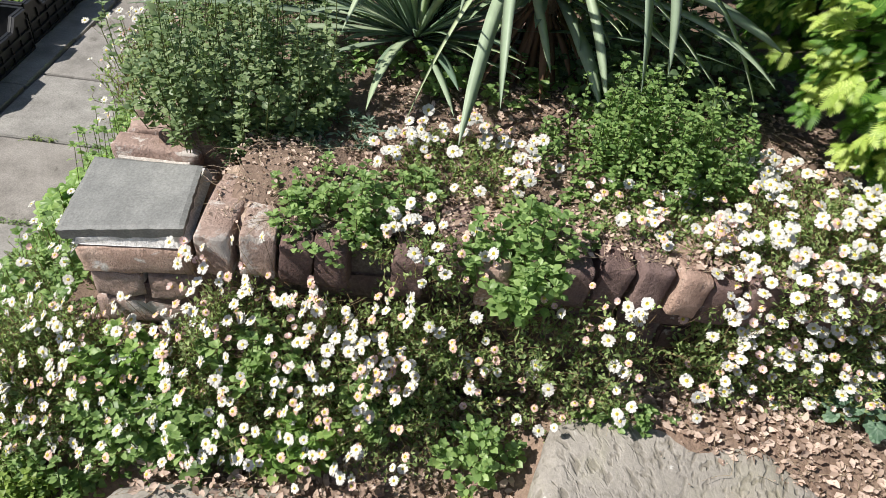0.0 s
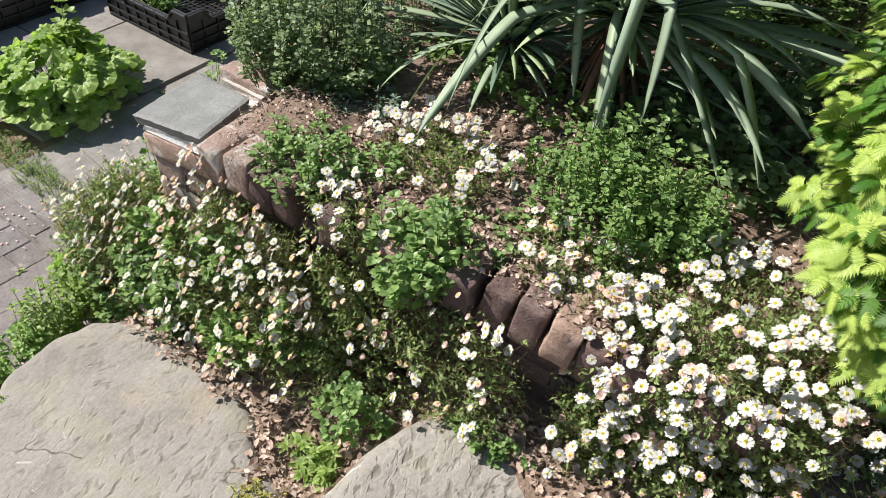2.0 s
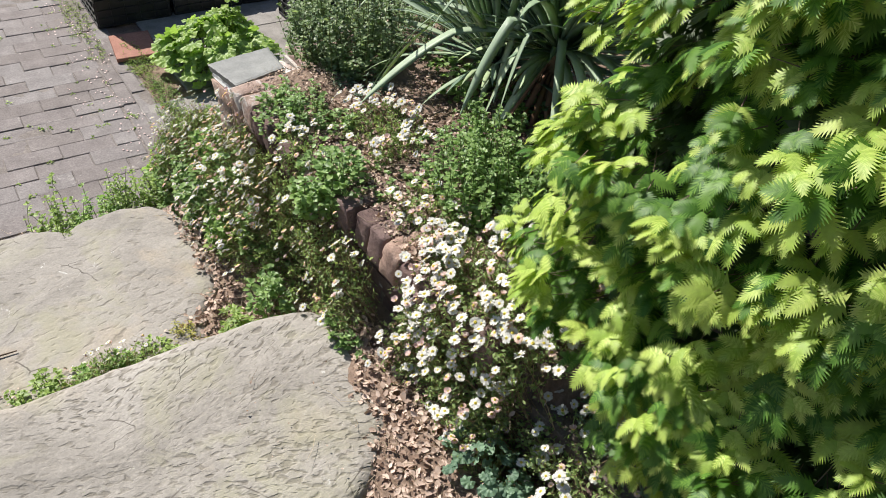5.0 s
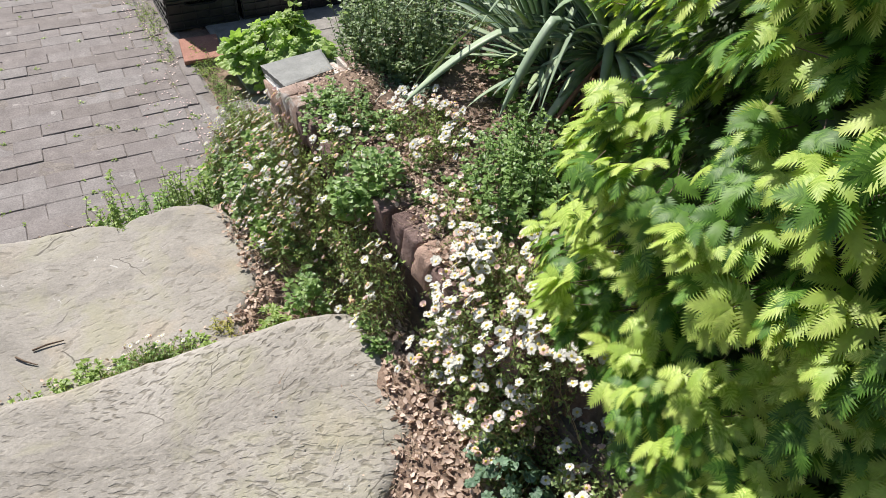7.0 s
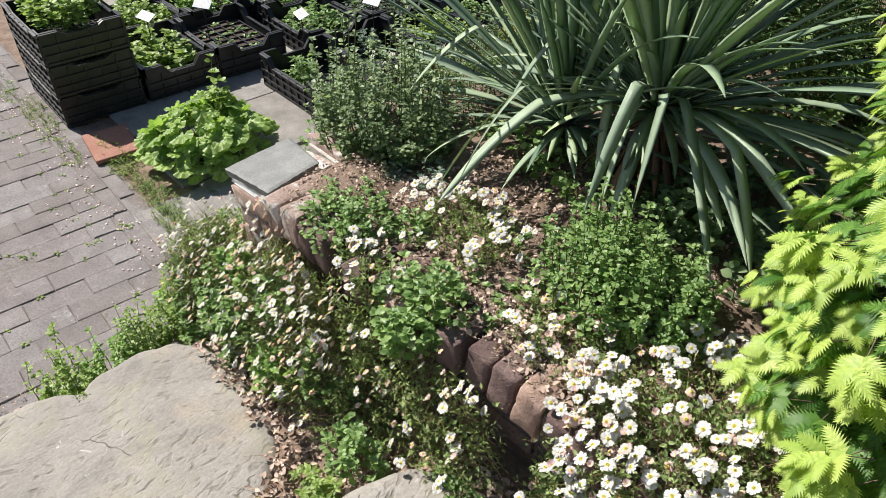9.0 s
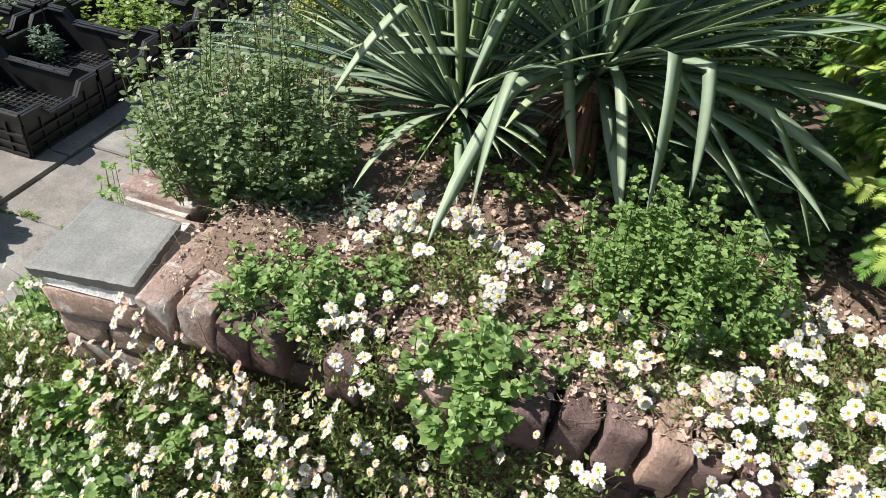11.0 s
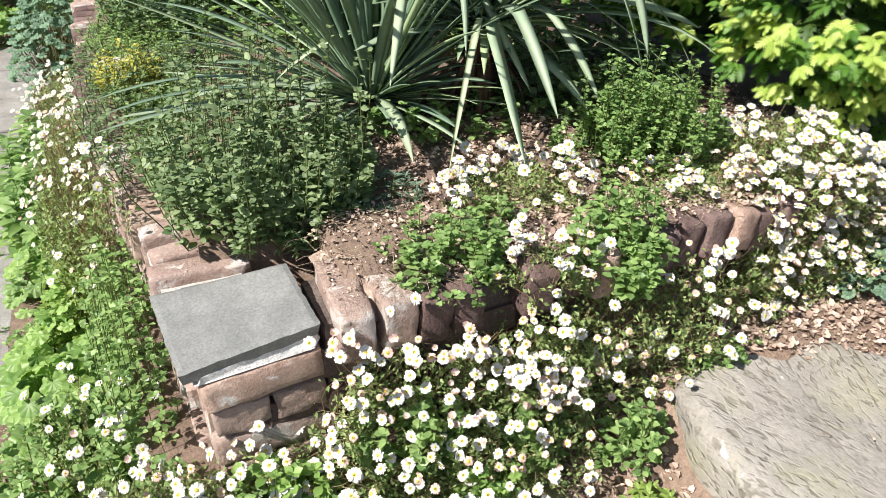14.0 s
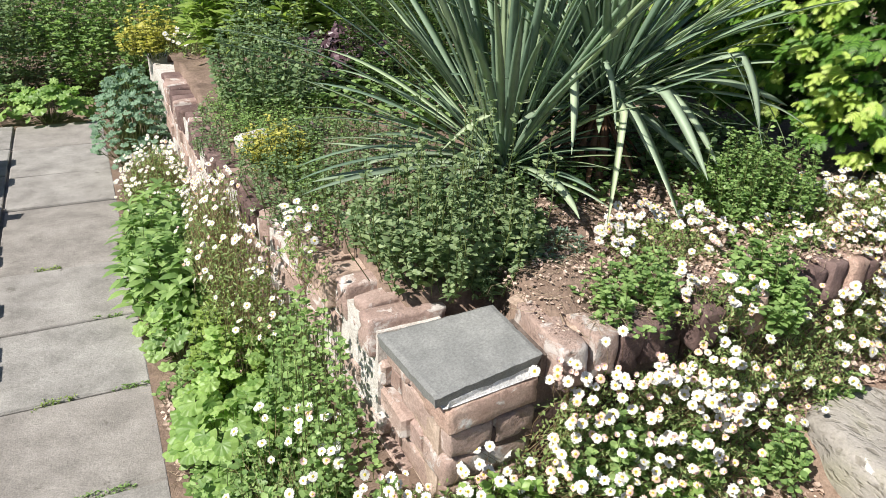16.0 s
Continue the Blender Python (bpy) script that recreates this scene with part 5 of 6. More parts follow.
def crate(at, L=0.60, W=0.40, H=0.14, tab=0.05, turn=0.0, label="black plastic crate standing on the flags", levels=1):
    x, y, z = at
    t = thing("crate", label, "plastic crate", (0, 0, 0), "nursery crates")
    for lv in range(levels):
        for name, ln, ox, oy, rz in (("side_panel", L, 0, -W / 2, 0), ("side_panel", L, 0, W / 2, 180), ("end_panel", W, -L / 2, 0, -90), ("end_panel", W, L / 2, 0, 90)):
            a = Acc()
            side_panel(a, ln, H, tab)
            m = pose(x, y, z + lv * (H + 0.02), 0, 0, turn) @ pose(ox, oy, 0, 0, 0, rz)
            a.v = [np.array([(m @ Vector(p))[:] for p in v]) for v in a.v]
            part(name, a, ["plastic"], t, smooth=False)
        a = Acc()
        for i in range(21):
            xx = -L / 2 + L * i / 20
            box_faces(a, xx - 0.0035, xx + 0.0035, -W / 2, W / 2, 0.010, 0.016)
        for i in range(15):
            yy = -W / 2 + W * i / 14
            box_faces(a, -L / 2, L / 2, yy - 0.0035, yy + 0.0035, 0.010, 0.0155)
        m = pose(x, y, z + lv * (H + 0.02), 0, 0, turn)
        a.v = [np.array([(m @ Vector(p))[:] for p in v]) for v in a.v]
        part("base_grid", a, ["plastic"], t, smooth=False, kind="stuff")
    return t


def plug_tray(at, nx=7, ny=5, L=0.52, W=0.33, h=0.055, label="black plug tray of compost in a crate", mat="plastic"):
    x, y, z = at
    t = thing("plug_tray", label, "seed tray", (0, 0, 0), "seed trays")
    a, cpt = Acc(), Acc()
    for i in range(nx + 1):
        xx = x - L / 2 + L * i / nx
        box_faces(a, xx - 0.004, xx + 0.004, y - W / 2, y + W / 2, z, z + h)
    for j in range(ny + 1):
        yy = y - W / 2 + W * j / ny
        box_faces(a, x - L / 2, x + L / 2, yy - 0.004, yy + 0.004, z, z + h - 0.001)
    part("cell_frame", a, [mat], t, smooth=False)
    grid(cpt, x - L / 2 + 0.002, x + L / 2 - 0.002, y - W / 2 + 0.002, y + W / 2 - 0.002, 30, 20, lambda p, q: z + h - 0.012 + 0.006 * nz(p, q, 30))
    part("compost", cpt, ["compost"], t)
    return t


def plant_label(at, turn, tilt):
    x, y, z = at
    t = thing("plant_label", "white plastic plant label on a dark stake", "plant label", at, "plant labels")
    a = Acc()
    a.add(*tube([(x, y, z - 0.26), (x, y, z)], [0.003, 0.003], 5))
    part("stake", a, ["plastic"], t)
    me = rounded_box(0.105, 0.062, 0.003, 0.001, 0.0, 2, "plate", ("label",))
    piece("plate", me, t, pose(x, y, z + 0.005, tilt, 6, turn))
    return t


def seedlings(at, rad, height, n, size, leaf, mat, seed, label="tray of green seedlings", per=7):
    return bushy("seedling", label, "seedling plant", at, rad, height, n, per, size, leaf, mat, "stem", "seedlings", seed, 0.5, (0, 0), 0.95)


# stack at the kerb, with a leafy tray on top
crate((-2.98, 1.29, 0.0), H=0.145, tab=0.02, levels=3, label="stack of three black plastic crates beside the kerb")
seedlings((-2.98, 1.29, 0.46), (0.28, 0.17), 0.16, 110, 0.042, LEAF_ROUND, "bright", 301, "bright green seedlings on the stacked crates")
# crates along the flags
spots = [(-2.16, 2.31), (-2.17, 2.73), (-2.20, 3.17), (-2.21, 3.60), (-2.21, 4.01), (-2.19, 4.42),
         (-2.98, 1.73), (-2.98, 2.17), (-2.83, 2.68), (-2.84, 3.13), (-2.85, 3.60), (-2.85, 4.02), (-2.83, 4.44),
         (-3.62, 1.42), (-3.62, 1.86), (-3.63, 2.29), (-3.47, 2.72), (-3.48, 3.14), (-3.49, 3.60), (-3.49, 4.02), (-4.11, 2.72), (-4.12, 3.14), (-4.13, 3.58), (-4.13, 4.0)]
rr = random.Random(17)
for i, (x, y) in enumerate(spots):
    crate((x, y, 0.004), turn=rr.uniform(-2, 2))
bushy("seedling", "small grassy seedling in an almost empty crate", "seedling plant", (-2.28, 2.26, 0.02), (0.09, 0.08), 0.15, 34, 8, 0.05, LEAF_NARROW, "mid", seed=310, group="seedlings")
bushy("seedling", "small grey-green seedling in a crate corner", "seedling plant", (-2.38, 2.78, 0.02), (0.06, 0.06), 0.15, 26, 8, 0.045, LEAF_NARROW, "grey_leaf", seed=311, group="seedlings")
fill = [(-2.98, 1.73, "bright", 0.050, 0.17), (-2.83, 2.68, "mid", 0.035, 0.14), (-2.84, 3.13, "grey_leaf", 0.03, 0.12), (-2.20, 3.17, "bright", 0.035, 0.15), (-2.21, 3.60, "mid", 0.025, 0.10), (-2.19, 4.42, "bright", 0.05, 0.17),
        (-3.62, 1.42, "mid", 0.04, 0.18), (-3.62, 1.86, "bright", 0.04, 0.2), (-3.63, 2.29, "fresh", 0.035, 0.15), (-3.47, 2.72, "fresh", 0.04, 0.15), (-3.48, 3.14, "mid", 0.04, 0.14), (-3.49, 3.60, "grey_leaf", 0.035, 0.14), (-2.85, 3.60, "mid", 0.035, 0.13), (-2.85, 4.02, "bright", 0.04, 0.16), (-4.11, 2.72, "bright", 0.04, 0.2), (-4.12, 3.14, "mid", 0.04, 0.2)]
for i, (x, y, m, s, h) in enumerate(fill):
    seedlings((x, y, 0.07), (0.26, 0.16), h, 70, s, LEAF_NARROW if m == "grey_leaf" else LEAF_OVAL, m, 320 + i, "tray of %s seedlings in a black crate" % {"bright": "bright green", "mid": "leafy green", "fresh": "fresh green", "grey_leaf": "grey-green"}[m])
    plug_tray((x, y, 0.022), label="black plug tray filled with compost under seedlings")
for x, y, m in ((-2.98, 2.17, "plastic"), (-2.21, 4.01, "grey_plastic"), (-2.83, 4.44, "plastic"), (-3.49, 4.02, "plastic")):
    plug_tray((x, y, 0.06), mat=m, label="plug tray of bare compost with sparse seedlings")
    seedlings((x, y, 0.10), (0.25, 0.15), 0.03, 30, 0.022, LEAF_ROUND, "mid", int(-x * 100 + y * 10), "tiny scattered seedlings in compost", 4)
for x, y, z, a_, b_ in ((-3.06, 1.73, 0.32, 20, 25), (-3.03, 2.06, 0.32, 40, 35), (-2.50, 2.41, 0.32, -10, 20), (-2.41, 2.84, 0.32, 25, 35), (-2.55, 3.36, 0.40, 15, 25), (-3.4, 2.95, 0.38, 10, 20), (-1.98, 3.78, 0.30, 0, 20)):
    plant_label((x, y, z), a_, b_)

# ---- plants round the path ----


def lobed_plant(name, label, category, centre, rad, height, n, size, mat, seed, group=""):
    """Round lobed leaves, each on its own stalk."""
    g = np.random.default_rng(seed)
    t = thing(name, label, category, centre, group)
    sa, la = Acc(), Acc()
    a, r = g.random(n) * 2 * np.pi, np.sqrt(g.random(n))
    off = np.stack([np.cos(a) * r * rad[0], np.sin(a) * r * rad[1]], 1)
    h = height * np.sqrt(np.maximum(0.06, 1 - 0.9 * r * r)) * (0.7 + 0.4 * g.random(n))
    c = np.array(centre)
    base = np.concatenate([c[:2] + off * 0.25, np.full((n, 1), c[2] - 0.01)], 1)
    tip = np.concatenate([c[:2] + off, (c[2] + h)[:, None]], 1)
    stems_mesh(sa, base, tip, g.normal(0, 0.012, base.shape), 0.0018, 0, 4)
    out = np.concatenate([off / np.array(rad), np.zeros((n, 1))], 1) + g.normal(0, 0.25, (n, 3))
    up = np.array([[-0.15, -0.1, 1.0]]) + out * 0.55 + g.normal(0, 0.25, (n, 3))
    s = size * (0.55 + 0.6 * g.random(n))
    rot = axes(out + np.array([[0, 0, -0.25]]), up)
    la.many(LOBED[0], LOBED[1], rot, tip, s)
    la.many(LOBED[0], LOBED[2], rot, tip, s)
    part("stem", sa, ["stem"], t, kind="stuff")
    part("foliage", la, [mat], t, kind="stuff")
    return t


lobed_plant("ladys_mantle", "lush bright green lobed-leaf plant growing out of the flags", "leafy plant", (-1.93, 1.52, 0.0), (0.27, 0.29), 0.26, 230, 0.105, "mantle", 71)
bushy("ladys_mantle", "upright pale green flower stalk among lobed leaves", "leafy plant", (-1.97, 1.62, 0.15), (0.09, 0.06), 0.30, 14, 7, 0.045, LEAF_ROUND, "bright", seed=72)
lobed_plant("mallow", "young mallow with rounded lobed leaves by the path", "leafy plant", (-1.06, 1.72, 0.04), (0.15, 0.18), 0.20, 60, 0.085, "fresh", 73, "mallows")
lobed_plant("mallow", "grey-green mallow leaves at the edge of the flags", "leafy plant", (-1.13, 2.36, 0.03), (0.09, 0.12), 0.13, 28, 0.065, "mid", 74, "mallows")
lobed_plant("mallow", "small mallow leaves growing over the path edge", "leafy plant", (-1.16, 1.40, 0.02), (0.09, 0.10), 0.11, 16, 0.085, "mid", 75, "mallows")
lobed_plant("mallow", "mallow seedling beside the stone step", "leafy plant", (-0.98, 0.93, 0.03), (0.07, 0.07), 0.12, 12, 0.08, "fresh", 76, "mallows")
lobed_plant("mallow", "leafy mallow beneath the coping of the wall", "leafy plant", (-0.97, 2.02, 0.08), (0.12, 0.14), 0.24, 44, 0.06, "fresh", 77, "mallows")
bushy("clover", "leafy green clover and weeds at the foot of the pier", "weeds", (-0.92, 1.40, 0.03), (0.24, 0.42), 0.30, 260, 14, 0.028, LEAF_OVAL, "mid", seed=81, group="border weeds", spread=0.8)
bushy("clover", "weeds growing against the side of the pier", "weeds", (-0.86, 1.60, 0.05), (0.10, 0.42), 0.50, 230, 15, 0.022, LEAF_OVAL, "mid", seed=122, group="border weeds", spread=0.9)
bushy("clover", "weeds at the corner of the pier", "weeds", (-0.80, 1.18, 0.06), (0.10, 0.12), 0.30, 80, 15, 0.022, LEAF_OVAL, "mid", seed=123, group="border weeds", spread=0.9)
bushy("clover", "low weeds beneath the fleabane by the pier", "weeds", (-0.80, 1.02, 0.06), (0.22, 0.14), 0.26, 130, 14, 0.022, LEAF_OVAL, "mid", seed=82, group="border weeds", spread=0.8)
bushy("clover", "leafy clump among the fleabane on the wall foot", "weeds", (-0.60, 0.99, 0.16), (0.16, 0.09), 0.22, 80, 12, 0.022, LEAF_OVAL, "mid", seed=83, group="border weeds")
for i, (x, y, z, rx, h, n) in enumerate(((-0.48, 0.95, 0.17, 0.12, 0.20, 34), (-0.24, 0.97, 0.20, 0.10, 0.18, 28), (-0.36, 1.06, 0.34, 0.12, 0.16, 28), (-0.62, 1.06, 0.26, 0.12, 0.18, 30), (-0.10, 1.03, 0.28, 0.09, 0.15, 22))):
    bushy("clover", "toothed green leaves growing up among the fleabane", "weeds", (x, y, z), (rx, 0.06), h, n, 11, 0.030, LEAF, "fresh" if i % 2 else "mid", seed=130 + i, group="border weeds")
bushy("phlox", "clump of lance-shaped leaves along the path", "leafy plant", (-1.07, 2.82, 0.03), (0.20, 0.36), 0.38, 120, 14, 0.080, LEAF_LONG, "mid", seed=84, spread=0.8)
bushy("clover", "pale weeds between path and wall", "weeds", (-0.97, 2.15, 0.06), (0.14, 0.26), 0.26, 130, 12, 0.022, LEAF_OVAL, "bright", seed=85, group="border weeds", spread=0.85)
fleabane("fleabane flowering down the outer face of the wall", (-0.95, 2.2, 0.2), mound(-0.93, 2.30, 0.22, 0.14, 0.52, 0.44), 3200, 230, (-0.6, -0.3, 0.75), 86, white=0.8, flower=0.0165)
fleabane("white fleabane between phlox and columbine", (-1.0, 3.5, 0.05), mound(-1.04, 3.45, 0.05, 0.19, 0.42, 0.34), 3600, 230, (-0.4, -0.4, 0.8), 87, white=0.95, flower=0.018)
fleabane("sparse fleabane in front of the pier weeds", (-0.95, 1.4, 0.1), mound(-0.95, 1.42, 0.12, 0.20, 0.28, 0.24), 600, 46, (-0.4, -0.45, 0.8), 88, white=0.9, flower=0.0215)
bushy("thyme", "green herbs trailing over the coping of the wall", "herb plant", (-0.69, 2.12, 0.62), (0.09, 0.34), 0.11, 240, 11, 0.016, LEAF_TINY, "mid", seed=120, spread=0.95)
bushy("thyme", "low creeping herbs over the wall's inner edge", "herb plant", (-0.80, 2.9, 0.57), (0.13, 0.46), 0.12, 300, 11, 0.018, LEAF_TINY, "deep", seed=121, spread=0.95)
lobed_plant("columbine", "blue-green columbine foliage beside the path end", "leafy plant", (-1.08, 4.25, 0.03), (0.22, 0.45), 0.52, 420, 0.05, "blue_leaf", 89, "columbines")
lobed_plant("columbine", "blue-green columbine at the foot of the wall", "leafy plant", (1.02, 1.14, 0.36), (0.14, 0.08), 0.13, 90, 0.038, "blue_leaf", 90, "columbines")
bushy("lavender", "dark grey-green low shrub under the conifer", "herb plant", (1.24, 1.42, 0.52), (0.20, 0.14), 0.18, 110, 14, 0.022, LEAF_NARROW, "grey_leaf", seed=91)
bushy("clover", "green weed clump in the litter by the step", "weeds", (0.14, 0.97, 0.26), (0.085, 0.06), 0.12, 26, 9, 0.026, LEAF, "mid", seed=92, group="border weeds")
bushy("clover", "pale green groundsel by the lower step", "weeds", (0.11, 0.86, 0.19), (0.07, 0.05), 0.05, 22, 8, 0.03, LEAF_LONG, "bright", seed=93, group="border weeds")
bushy("clover", "small weeds in the shade of the wall", "weeds", (0.45, 1.06, 0.34), (0.10, 0.03), 0.06, 30, 8, 0.02, LEAF_OVAL, "mid", seed=94, group="border weeds")
fleabane("fleabane tangle under the conifer", (1.2, 1.35, 0.5), mound(1.15, 1.36, 0.46, 0.22, 0.18, 0.12), 2400, 40, FB, 96, white=0.9)
bushy("clover", "leafy weeds spilling over the edge of the flags", "weeds", (-1.09, 1.56, 0.02), (0.13, 0.26), 0.17, 110, 12, 0.024, LEAF_OVAL, "mid", seed=124, group="border weeds", spread=0.9)
lobed_plant("mallow", "spreading mallow with pale green leaves over the flags", "leafy plant", (-1.06, 1.90, 0.0), (0.13, 0.16), 0.24, 50, 0.08, "fresh", 78, "mallows")
lobed_plant("mallow", "mallow leaves lying over the path edge", "leafy plant", (-1.14, 2.52, 0.0), (0.10, 0.14), 0.16, 34, 0.075, "fresh", 79, "mallows")
bushy("clover", "low weeds along the far edge of the flags", "weeds", (-1.19, 3.1, 0.0), (0.06, 0.65), 0.10, 110, 9, 0.022, LEAF_OVAL, "mid", seed=127, group="border weeds", spread=1.0)
bushy("clover", "weeds along the edge of the path", "weeds", (-1.12, 2.08, 0.02), (0.10, 0.20), 0.12, 70, 10, 0.020, LEAF_OVAL, "mid", seed=125, group="border weeds", spread=0.9)
fleabane("spindly fleabane with tiny white heads above the coping", (-0.84, 1.72, 0.6), mound(-0.84, 1.72, 0.60, 0.06, 0.16, 0.14), 160, 16, (-0.4, -0.3, 0.8), 97, white=1.0, flower=0.017, stem=0.10)
# weeds in the joints
edge_weeds = [(-0.79, 0.44, 0.06, 0.06, 0.20, 16, "bright", 0.0, 0.017), (-0.80, 0.54, 0.07, 0.07, 0.27, 34, "bright", 0.0, 0.018), (-0.80, 0.64, 0.08, 0.08, 0.24, 44, "fresh", 0.0, 0.016), (-0.83, 0.76, 0.09, 0.09, 0.23, 70, "bright", 0.0, 0.015), (-0.87, 0.88, 0.10, 0.09, 0.22, 70, "bright", 0.0, 0.016),
              (-0.98, 0.97, 0.13, 0.10, 0.15, 80, "bright", 0.0, 0.015), (-1.20, 1.12, 0.16, 0.10, 0.07, 80, "gold", 0.0, 0.012), (-1.45, 1.14, 0.22, 0.07, 0.05, 100, "bright", 0.0, 0.012), (-1.75, 1.18, 0.25, 0.07, 0.04, 100, "mid", 0.0, 0.012), (-2.2, 1.16, 0.25, 0.08, 0.04, 80, "bright", 0.0, 0.012),
              (0.12, 0.22, 0.05, 0.10, 0.06, 26, "bright", 0.20, 0.014), (0.11, 0.36, 0.06, 0.09, 0.075, 34, "bright", 0.20, 0.014), (0.12, 0.49, 0.06, 0.09, 0.07, 34, "fresh", 0.20, 0.013), (0.11, 0.60, 0.06, 0.08, 0.06, 30, "bright", 0.20, 0.013), (0.08, 0.71, 0.05, 0.05, 0.05, 20, "gold", 0.20, 0.012), (0.13, 0.08, 0.05, 0.10, 0.05, 26, "bright", 0.20, 0.013),
              (-0.61, 0.52, 0.02, 0.02, 0.05, 10, "bright", 0.16, 0.012), (-2.0, 1.15, 0.4, 0.05, 0.03, 80, "bright", 0.0, 0.012), (-2.75, 1.0, 0.5, 0.07, 0.035, 100, "bright", 0.0, 0.012), (-3.6, 0.95, 0.5, 0.06, 0.035, 80, "fresh", 0.0, 0.012), (-0.76, 0.14, 0.04, 0.15, 0.14, 20, "bright", 0.0, 0.014)]
for i, (x, y, rx, ry, h, n, m, z, size) in enumerate(edge_weeds):
    bushy("weed_tuft", "tuft of small green weeds growing in a stone joint", "weeds", (x, y, z), (rx, ry), h, n if size < 0.0125 else n * 2 // 3, 10 if size < 0.0125 else 20, size * 1.1, LEAF_SLIM if size < 0.0125 else LEAF_OVAL, m, seed=400 + i, group="joint weeds", spread=0.6, upright=0.3)
litter("leaf_litter", "straw and dry bits in the joint of the steps", 150, (0.03, 0.20), (0.05, 0.78), lambda x, y: 0.205, 67, 0.011)
litter("leaf_litter", "cream husks and dry bits along the step", 130, (-0.95, -0.72), (0.2, 0.7), lambda x, y: 0.004, 68, 0.012)
rj = random.Random(29)
for i, (x, y) in enumerate(((-1.30, 2.285), (-1.52, 2.29), (-1.40, 1.82), (-1.62, 1.83), (-1.34, 2.76), (-1.55, 3.23), (-1.70, 1.80), (-1.45, 1.37), (-1.62, 1.385))):
    bushy("weed_tuft", "flat tuft of moss and weeds in a joint between flags", "weeds", (x, y, -0.006), (0.035 + 0.05 * rj.random(), 0.012), 0.014, 26, 7, 0.010, LEAF_TINY, "bright" if i % 2 else "mid", seed=440 + i, group="joint weeds", spread=0.95)
fleabane("thin fleabane seedlings rooted in the step joint", (0.12, 0.5, 0.20), mound(0.13, 0.48, 0.205, 0.05, 0.16, 0.07), 420, 22, (-0.3, -0.3, 0.9), 95, flower=0.013, stem=0.05)

# tiny weeds and fallen petals on the paving
g = np.random.default_rng(99)
a = Acc()
n = 260
x, y = -0.9 - 3.6 * g.random(n) ** 1.2, -0.3 + 1.3 * g.random(n)
on = (g.random(n) < 0.35) | (y > 0.78)
x, y = x[on], y[on]
row = np.round((x + 0.775) / 0.114 - 0.5) + 0.5
x = np.where(g.random(len(x)) < 0.7, row * 0.114 - 0.775, x)
k = 7
az = g.random(len(x) * k) * 6.28
d = np.stack([np.cos(az), np.sin(az), 0.3 + 0.6 * g.random(len(az))], -1)
pos = np.repeat(np.stack([x, y, 0 * x], 1), k, 0) + g.normal(0, 0.007, (len(az), 3)) * np.array([1, 1, 0.1])
a.many(LEAF[0], LEAF[1], axes(d, np.array([[0, 0, 1.0]]) + g.normal(0, 0.3, d.shape)), pos, 0.006 + 0.009 * g.random(len(az)), 0)
solid("paving_weeds", a, ["bright"], "tiny weeds sprouting in the brick joints", "weeds", "stuff", True)
a = Acc()
n = 760
x = -0.8 - 4.0 * g.random(n)
y = 0.97 - np.abs(g.normal(0, 0.10, n)) + 0.10 * g.random(n)
drift = np.array([noise.noise(Vector((p * 3.5, q * 5, 1.3))) for p, q in zip(x, y)]) + g.normal(0, 0.16, n) > -0.02
x, y = x[drift], y[drift]
n = len(x)
az = g.random(n) * 6.28
d = np.stack([np.cos(az), np.sin(az), 0.1 * g.random(n)], -1)
a.many(LEAF_DRY[0], LEAF_DRY[1], axes(d, np.array([[0, 0, 1.0]]) + g.normal(0, 0.3, d.shape)), np.stack([x, y, 0.004 + 0 * x], 1), 0.006 + 0.008 * g.random(n), 0)
solid("fallen_petals", a, ["petal_pink"], "pale fallen petals and husks along the kerb", "plant debris", "stuff", True)
litter("leaf_litter", "brown stalks and dry bits beside the path", 700, (-1.22, -0.9), (1.75, 2.2), lambda x, y: 0.03 + 0.08 * sstep(-1.15, -0.85, x), 63, 0.018)

# twigs on the lower step
for i, pts in enumerate(([(-0.098, 0.19, 0.205), (-0.102, 0.23, 0.207), (-0.10, 0.277, 0.206)], [(-0.09, 0.145, 0.206), (-0.06, 0.168, 0.207), (-0.032, 0.198, 0.206)])):
    a = Acc()
    a.add(*tube(np.array(pts) + np.array([0, 0, 0.004]), [0.0035, 0.003, 0.002], 6))
    solid("twig", a, ["bark"], "short dark twig lying on the stone step", "twig", "", True, "twigs")

# ---- far end of the bed ----
for x, y, z, sx, sy, sz, turn, mat, lab in ((-0.77, 2.60, 0.69, 0.13, 0.09, 0.05, 20, "mortar", "pale weathered stone lying on the wall beside the stonecrop"), (-0.50, 2.95, 0.75, 0.10, 0.07, 0.03, -25, "slate", "dark slate fragment among low herbs")):
    rock = new("stone", worn_brick(sx, sy, sz, int(-x * 100), "stone", mat, 0.014, 0.007))
    rock.matrix_world = pose(x, y, z, 6, -5, turn)
    tagged(rock, lab, "stone", "loose stones")
bushy("stonecrop", "golden stonecrop cushion on the wall", "stonecrop", (-0.74, 2.42, 0.68), (0.11, 0.12), 0.13, 120, 13, 0.016, LEAF, "gold", seed=101)
bushy("box_shrub", "dark green small-leaved shrub behind the stonecrop", "shrub", (-0.58, 3.15, 0.66), (0.24, 0.42), 0.42, 200, 18, 0.024, LEAF_ROUND, "deep", seed=102)
lobed_plant("heuchera", "purple-leaved heuchera in the bed", "leafy plant", (-0.22, 3.25, 0.68), (0.24, 0.22), 0.26, 90, 0.09, "purple", 103, "heucheras")
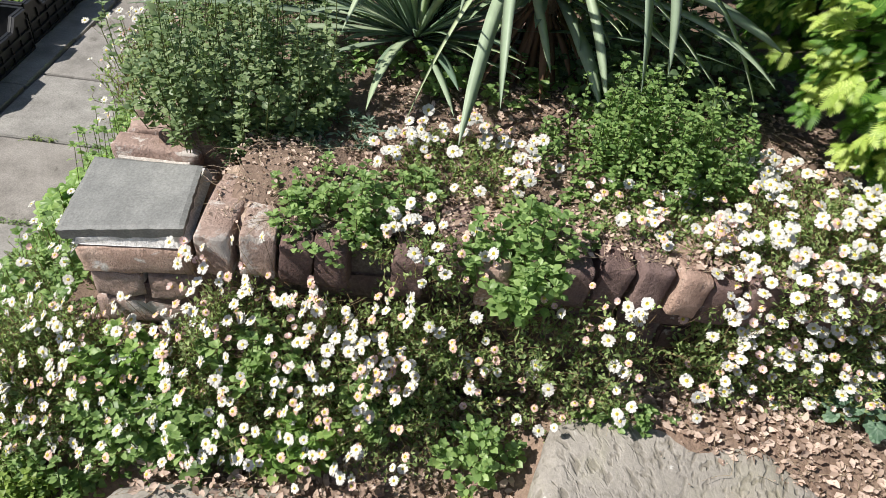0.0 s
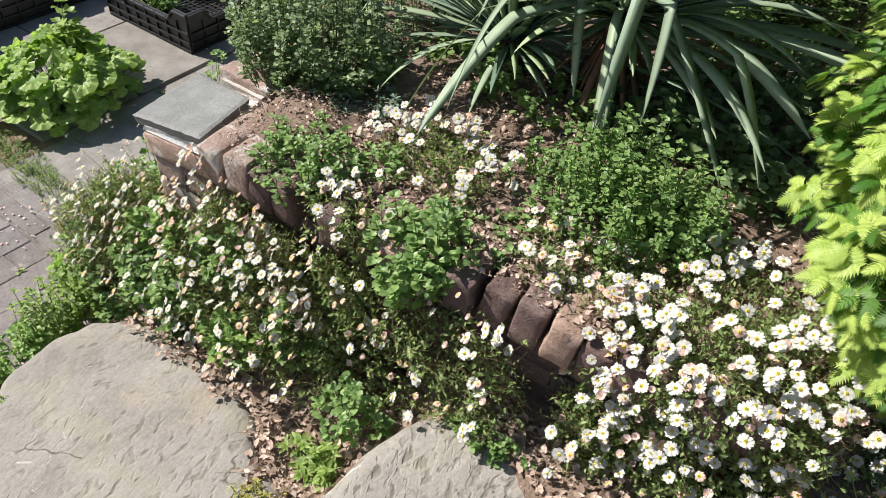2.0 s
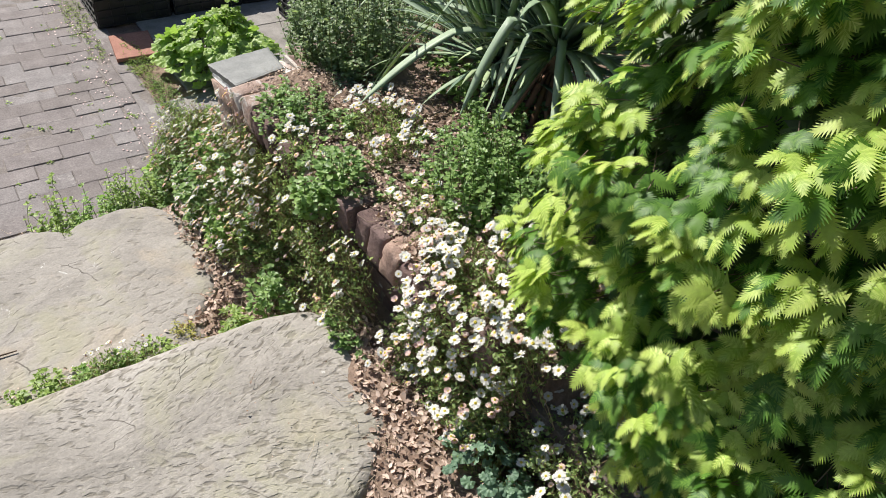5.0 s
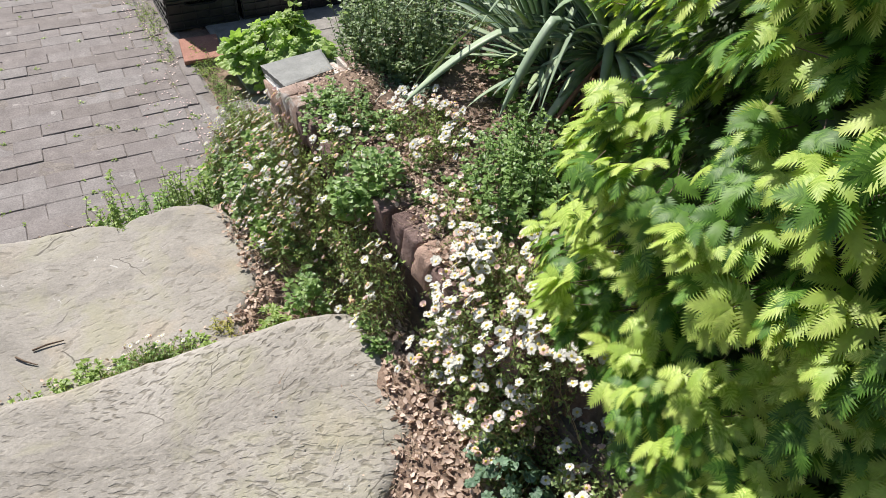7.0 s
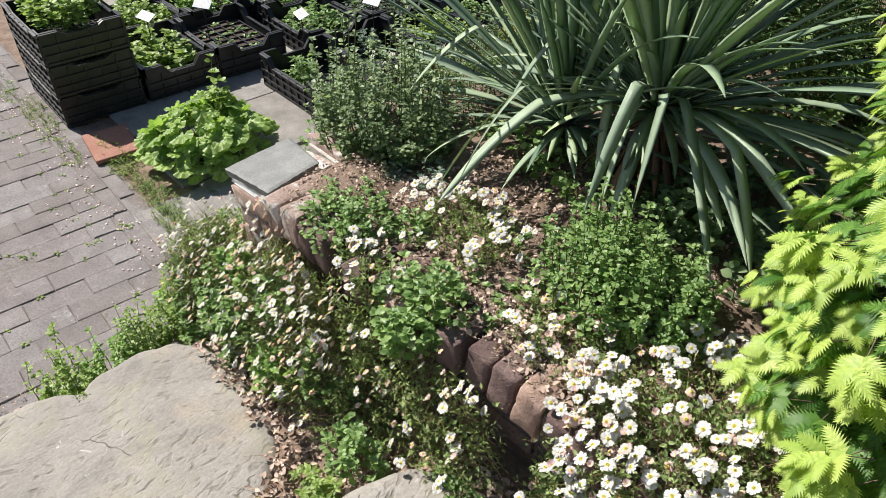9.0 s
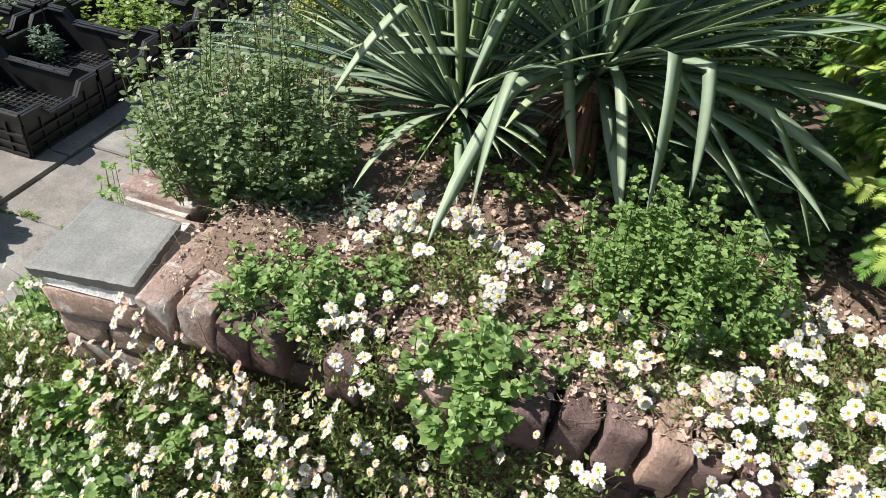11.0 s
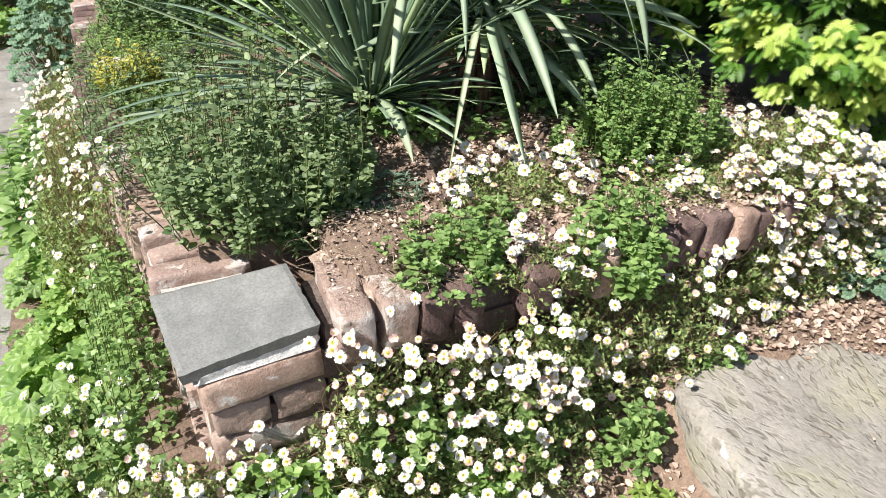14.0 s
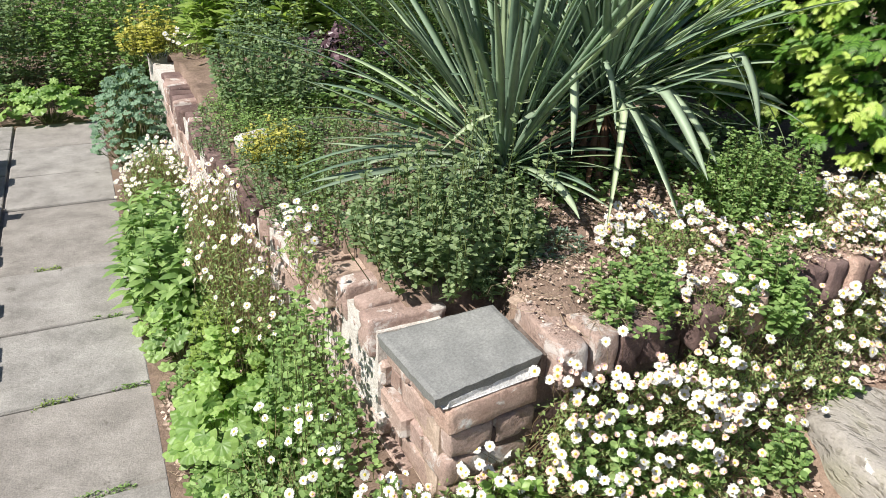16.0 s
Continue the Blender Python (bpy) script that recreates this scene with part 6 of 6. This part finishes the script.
lobed_plant("heuchera", "small purple heuchera by the stonecrop", "leafy plant", (-0.56, 2.60, 0.66), (0.06, 0.05), 0.09, 16, 0.06, "purple", 104, "heucheras")
bushy("thyme", "creeping thyme over the bed edge", "herb plant", (-0.62, 2.6, 0.66), (0.24, 0.5), 0.12, 240, 10, 0.018, LEAF_TINY, "mid", seed=105)
bushy("ground_cover", "low leafy ground cover under the yuccas", "herb plant", (0.05, 1.82, 0.68), (0.40, 0.14), 0.10, 90, 9, 0.026, LEAF_ROUND, "mid", seed=106)
bushy("ground_cover", "dark leafy ground cover between yuccas and conifer", "herb plant", (0.56, 1.98, 0.68), (0.34, 0.34), 0.20, 150, 12, 0.032, LEAF_ROUND, "deep", seed=141, spread=0.9)
bushy("ground_cover", "green ground cover behind the yuccas", "herb plant", (0.2, 2.9, 0.68), (0.7, 0.6), 0.25, 220, 10, 0.045, LEAF, "mid", seed=107)
bushy("golden_grass", "yellow-green grassy clump at the bed's far end", "ornamental grass", (-0.35, 4.2, 0.64), (0.42, 0.32), 0.62, 170, 12, 0.13, LEAF_NARROW, "bright", seed=108)
bushy("stonecrop", "golden flowering clump at the end of the wall", "stonecrop", (-0.93, 4.55, 0.60), (0.18, 0.2), 0.22, 120, 10, 0.03, LEAF, "gold", seed=109)
fleabane("white fleabane on the far end of the wall", (-0.75, 4.4, 0.66), mound(-0.74, 4.35, 0.62, 0.14, 0.14, 0.10), 400, 30, (-0.3, -0.5, 0.8), 110, white=1.0)
bushy("shrub", "tall green shrub behind the bed", "shrub", (0.6, 4.4, 0.6), (0.8, 0.6), 1.0, 260, 16, 0.07, LEAF_TINY, "mid", seed=111, group="background shrubs")
bushy("shrub", "dark leafy shrub at the end of the path", "shrub", (-2.1, 6.5, -0.05), (1.0, 0.7), 1.3, 420, 18, 0.06, LEAF_TINY, "deep", seed=112, group="background shrubs")
bushy("shrub", "green shrub at the end of the path", "shrub", (-0.9, 6.3, -0.05), (0.8, 0.7), 1.4, 380, 18, 0.06, LEAF_TINY, "mid", seed=113, group="background shrubs")
bushy("shrub", "arching shrub behind the golden grass", "shrub", (0.3, 6.0, -0.05), (0.9, 0.7), 1.7, 380, 18, 0.07, LEAF_TINY, "fresh", seed=114, group="background shrubs")
bushy("shrub", "dense green shrub beyond the crates", "shrub", (-3.6, 6.6, -0.05), (1.1, 0.8), 1.3, 380, 16, 0.07, LEAF_TINY, "mid", seed=115, group="background shrubs")
bushy("shrub", "leafy shrub beyond the nursery crates", "shrub", (-5.6, 4.6, -0.05), (0.9, 1.2), 1.2, 360, 16, 0.07, LEAF_TINY, "fresh", seed=116, group="background shrubs")
lobed_plant("mallow", "leafy green clump on the path's far end", "leafy plant", (-1.55, 5.42, 0.0), (0.28, 0.18), 0.24, 90, 0.09, "fresh", 117, "mallows")
lobed_plant("mallow", "green leaves spilling over the far path", "leafy plant", (-1.95, 5.6, 0.0), (0.35, 0.25), 0.24, 90, 0.09, "mid", 118, "mallows")
# hedge that closes the garden
for i, (x, y, rx, ry) in enumerate(((-4.5, 8.3, 2.6, 0.8), (0, 8.3, 2.6, 0.8), (4.2, 7.6, 2.4, 0.9), (-7.8, 5.0, 0.8, 3.0), (-7.8, 0.0, 0.8, 3.0), (4.6, 3.0, 0.8, 3.4))):
    bushy("hedge", "tall dark green garden hedge", "hedge", (x, y, -0.05), (rx, ry), 2.3, 520, 10, 0.14, LEAF_TINY, "deep", seed=500 + i, group="garden hedges", spread=1.0)
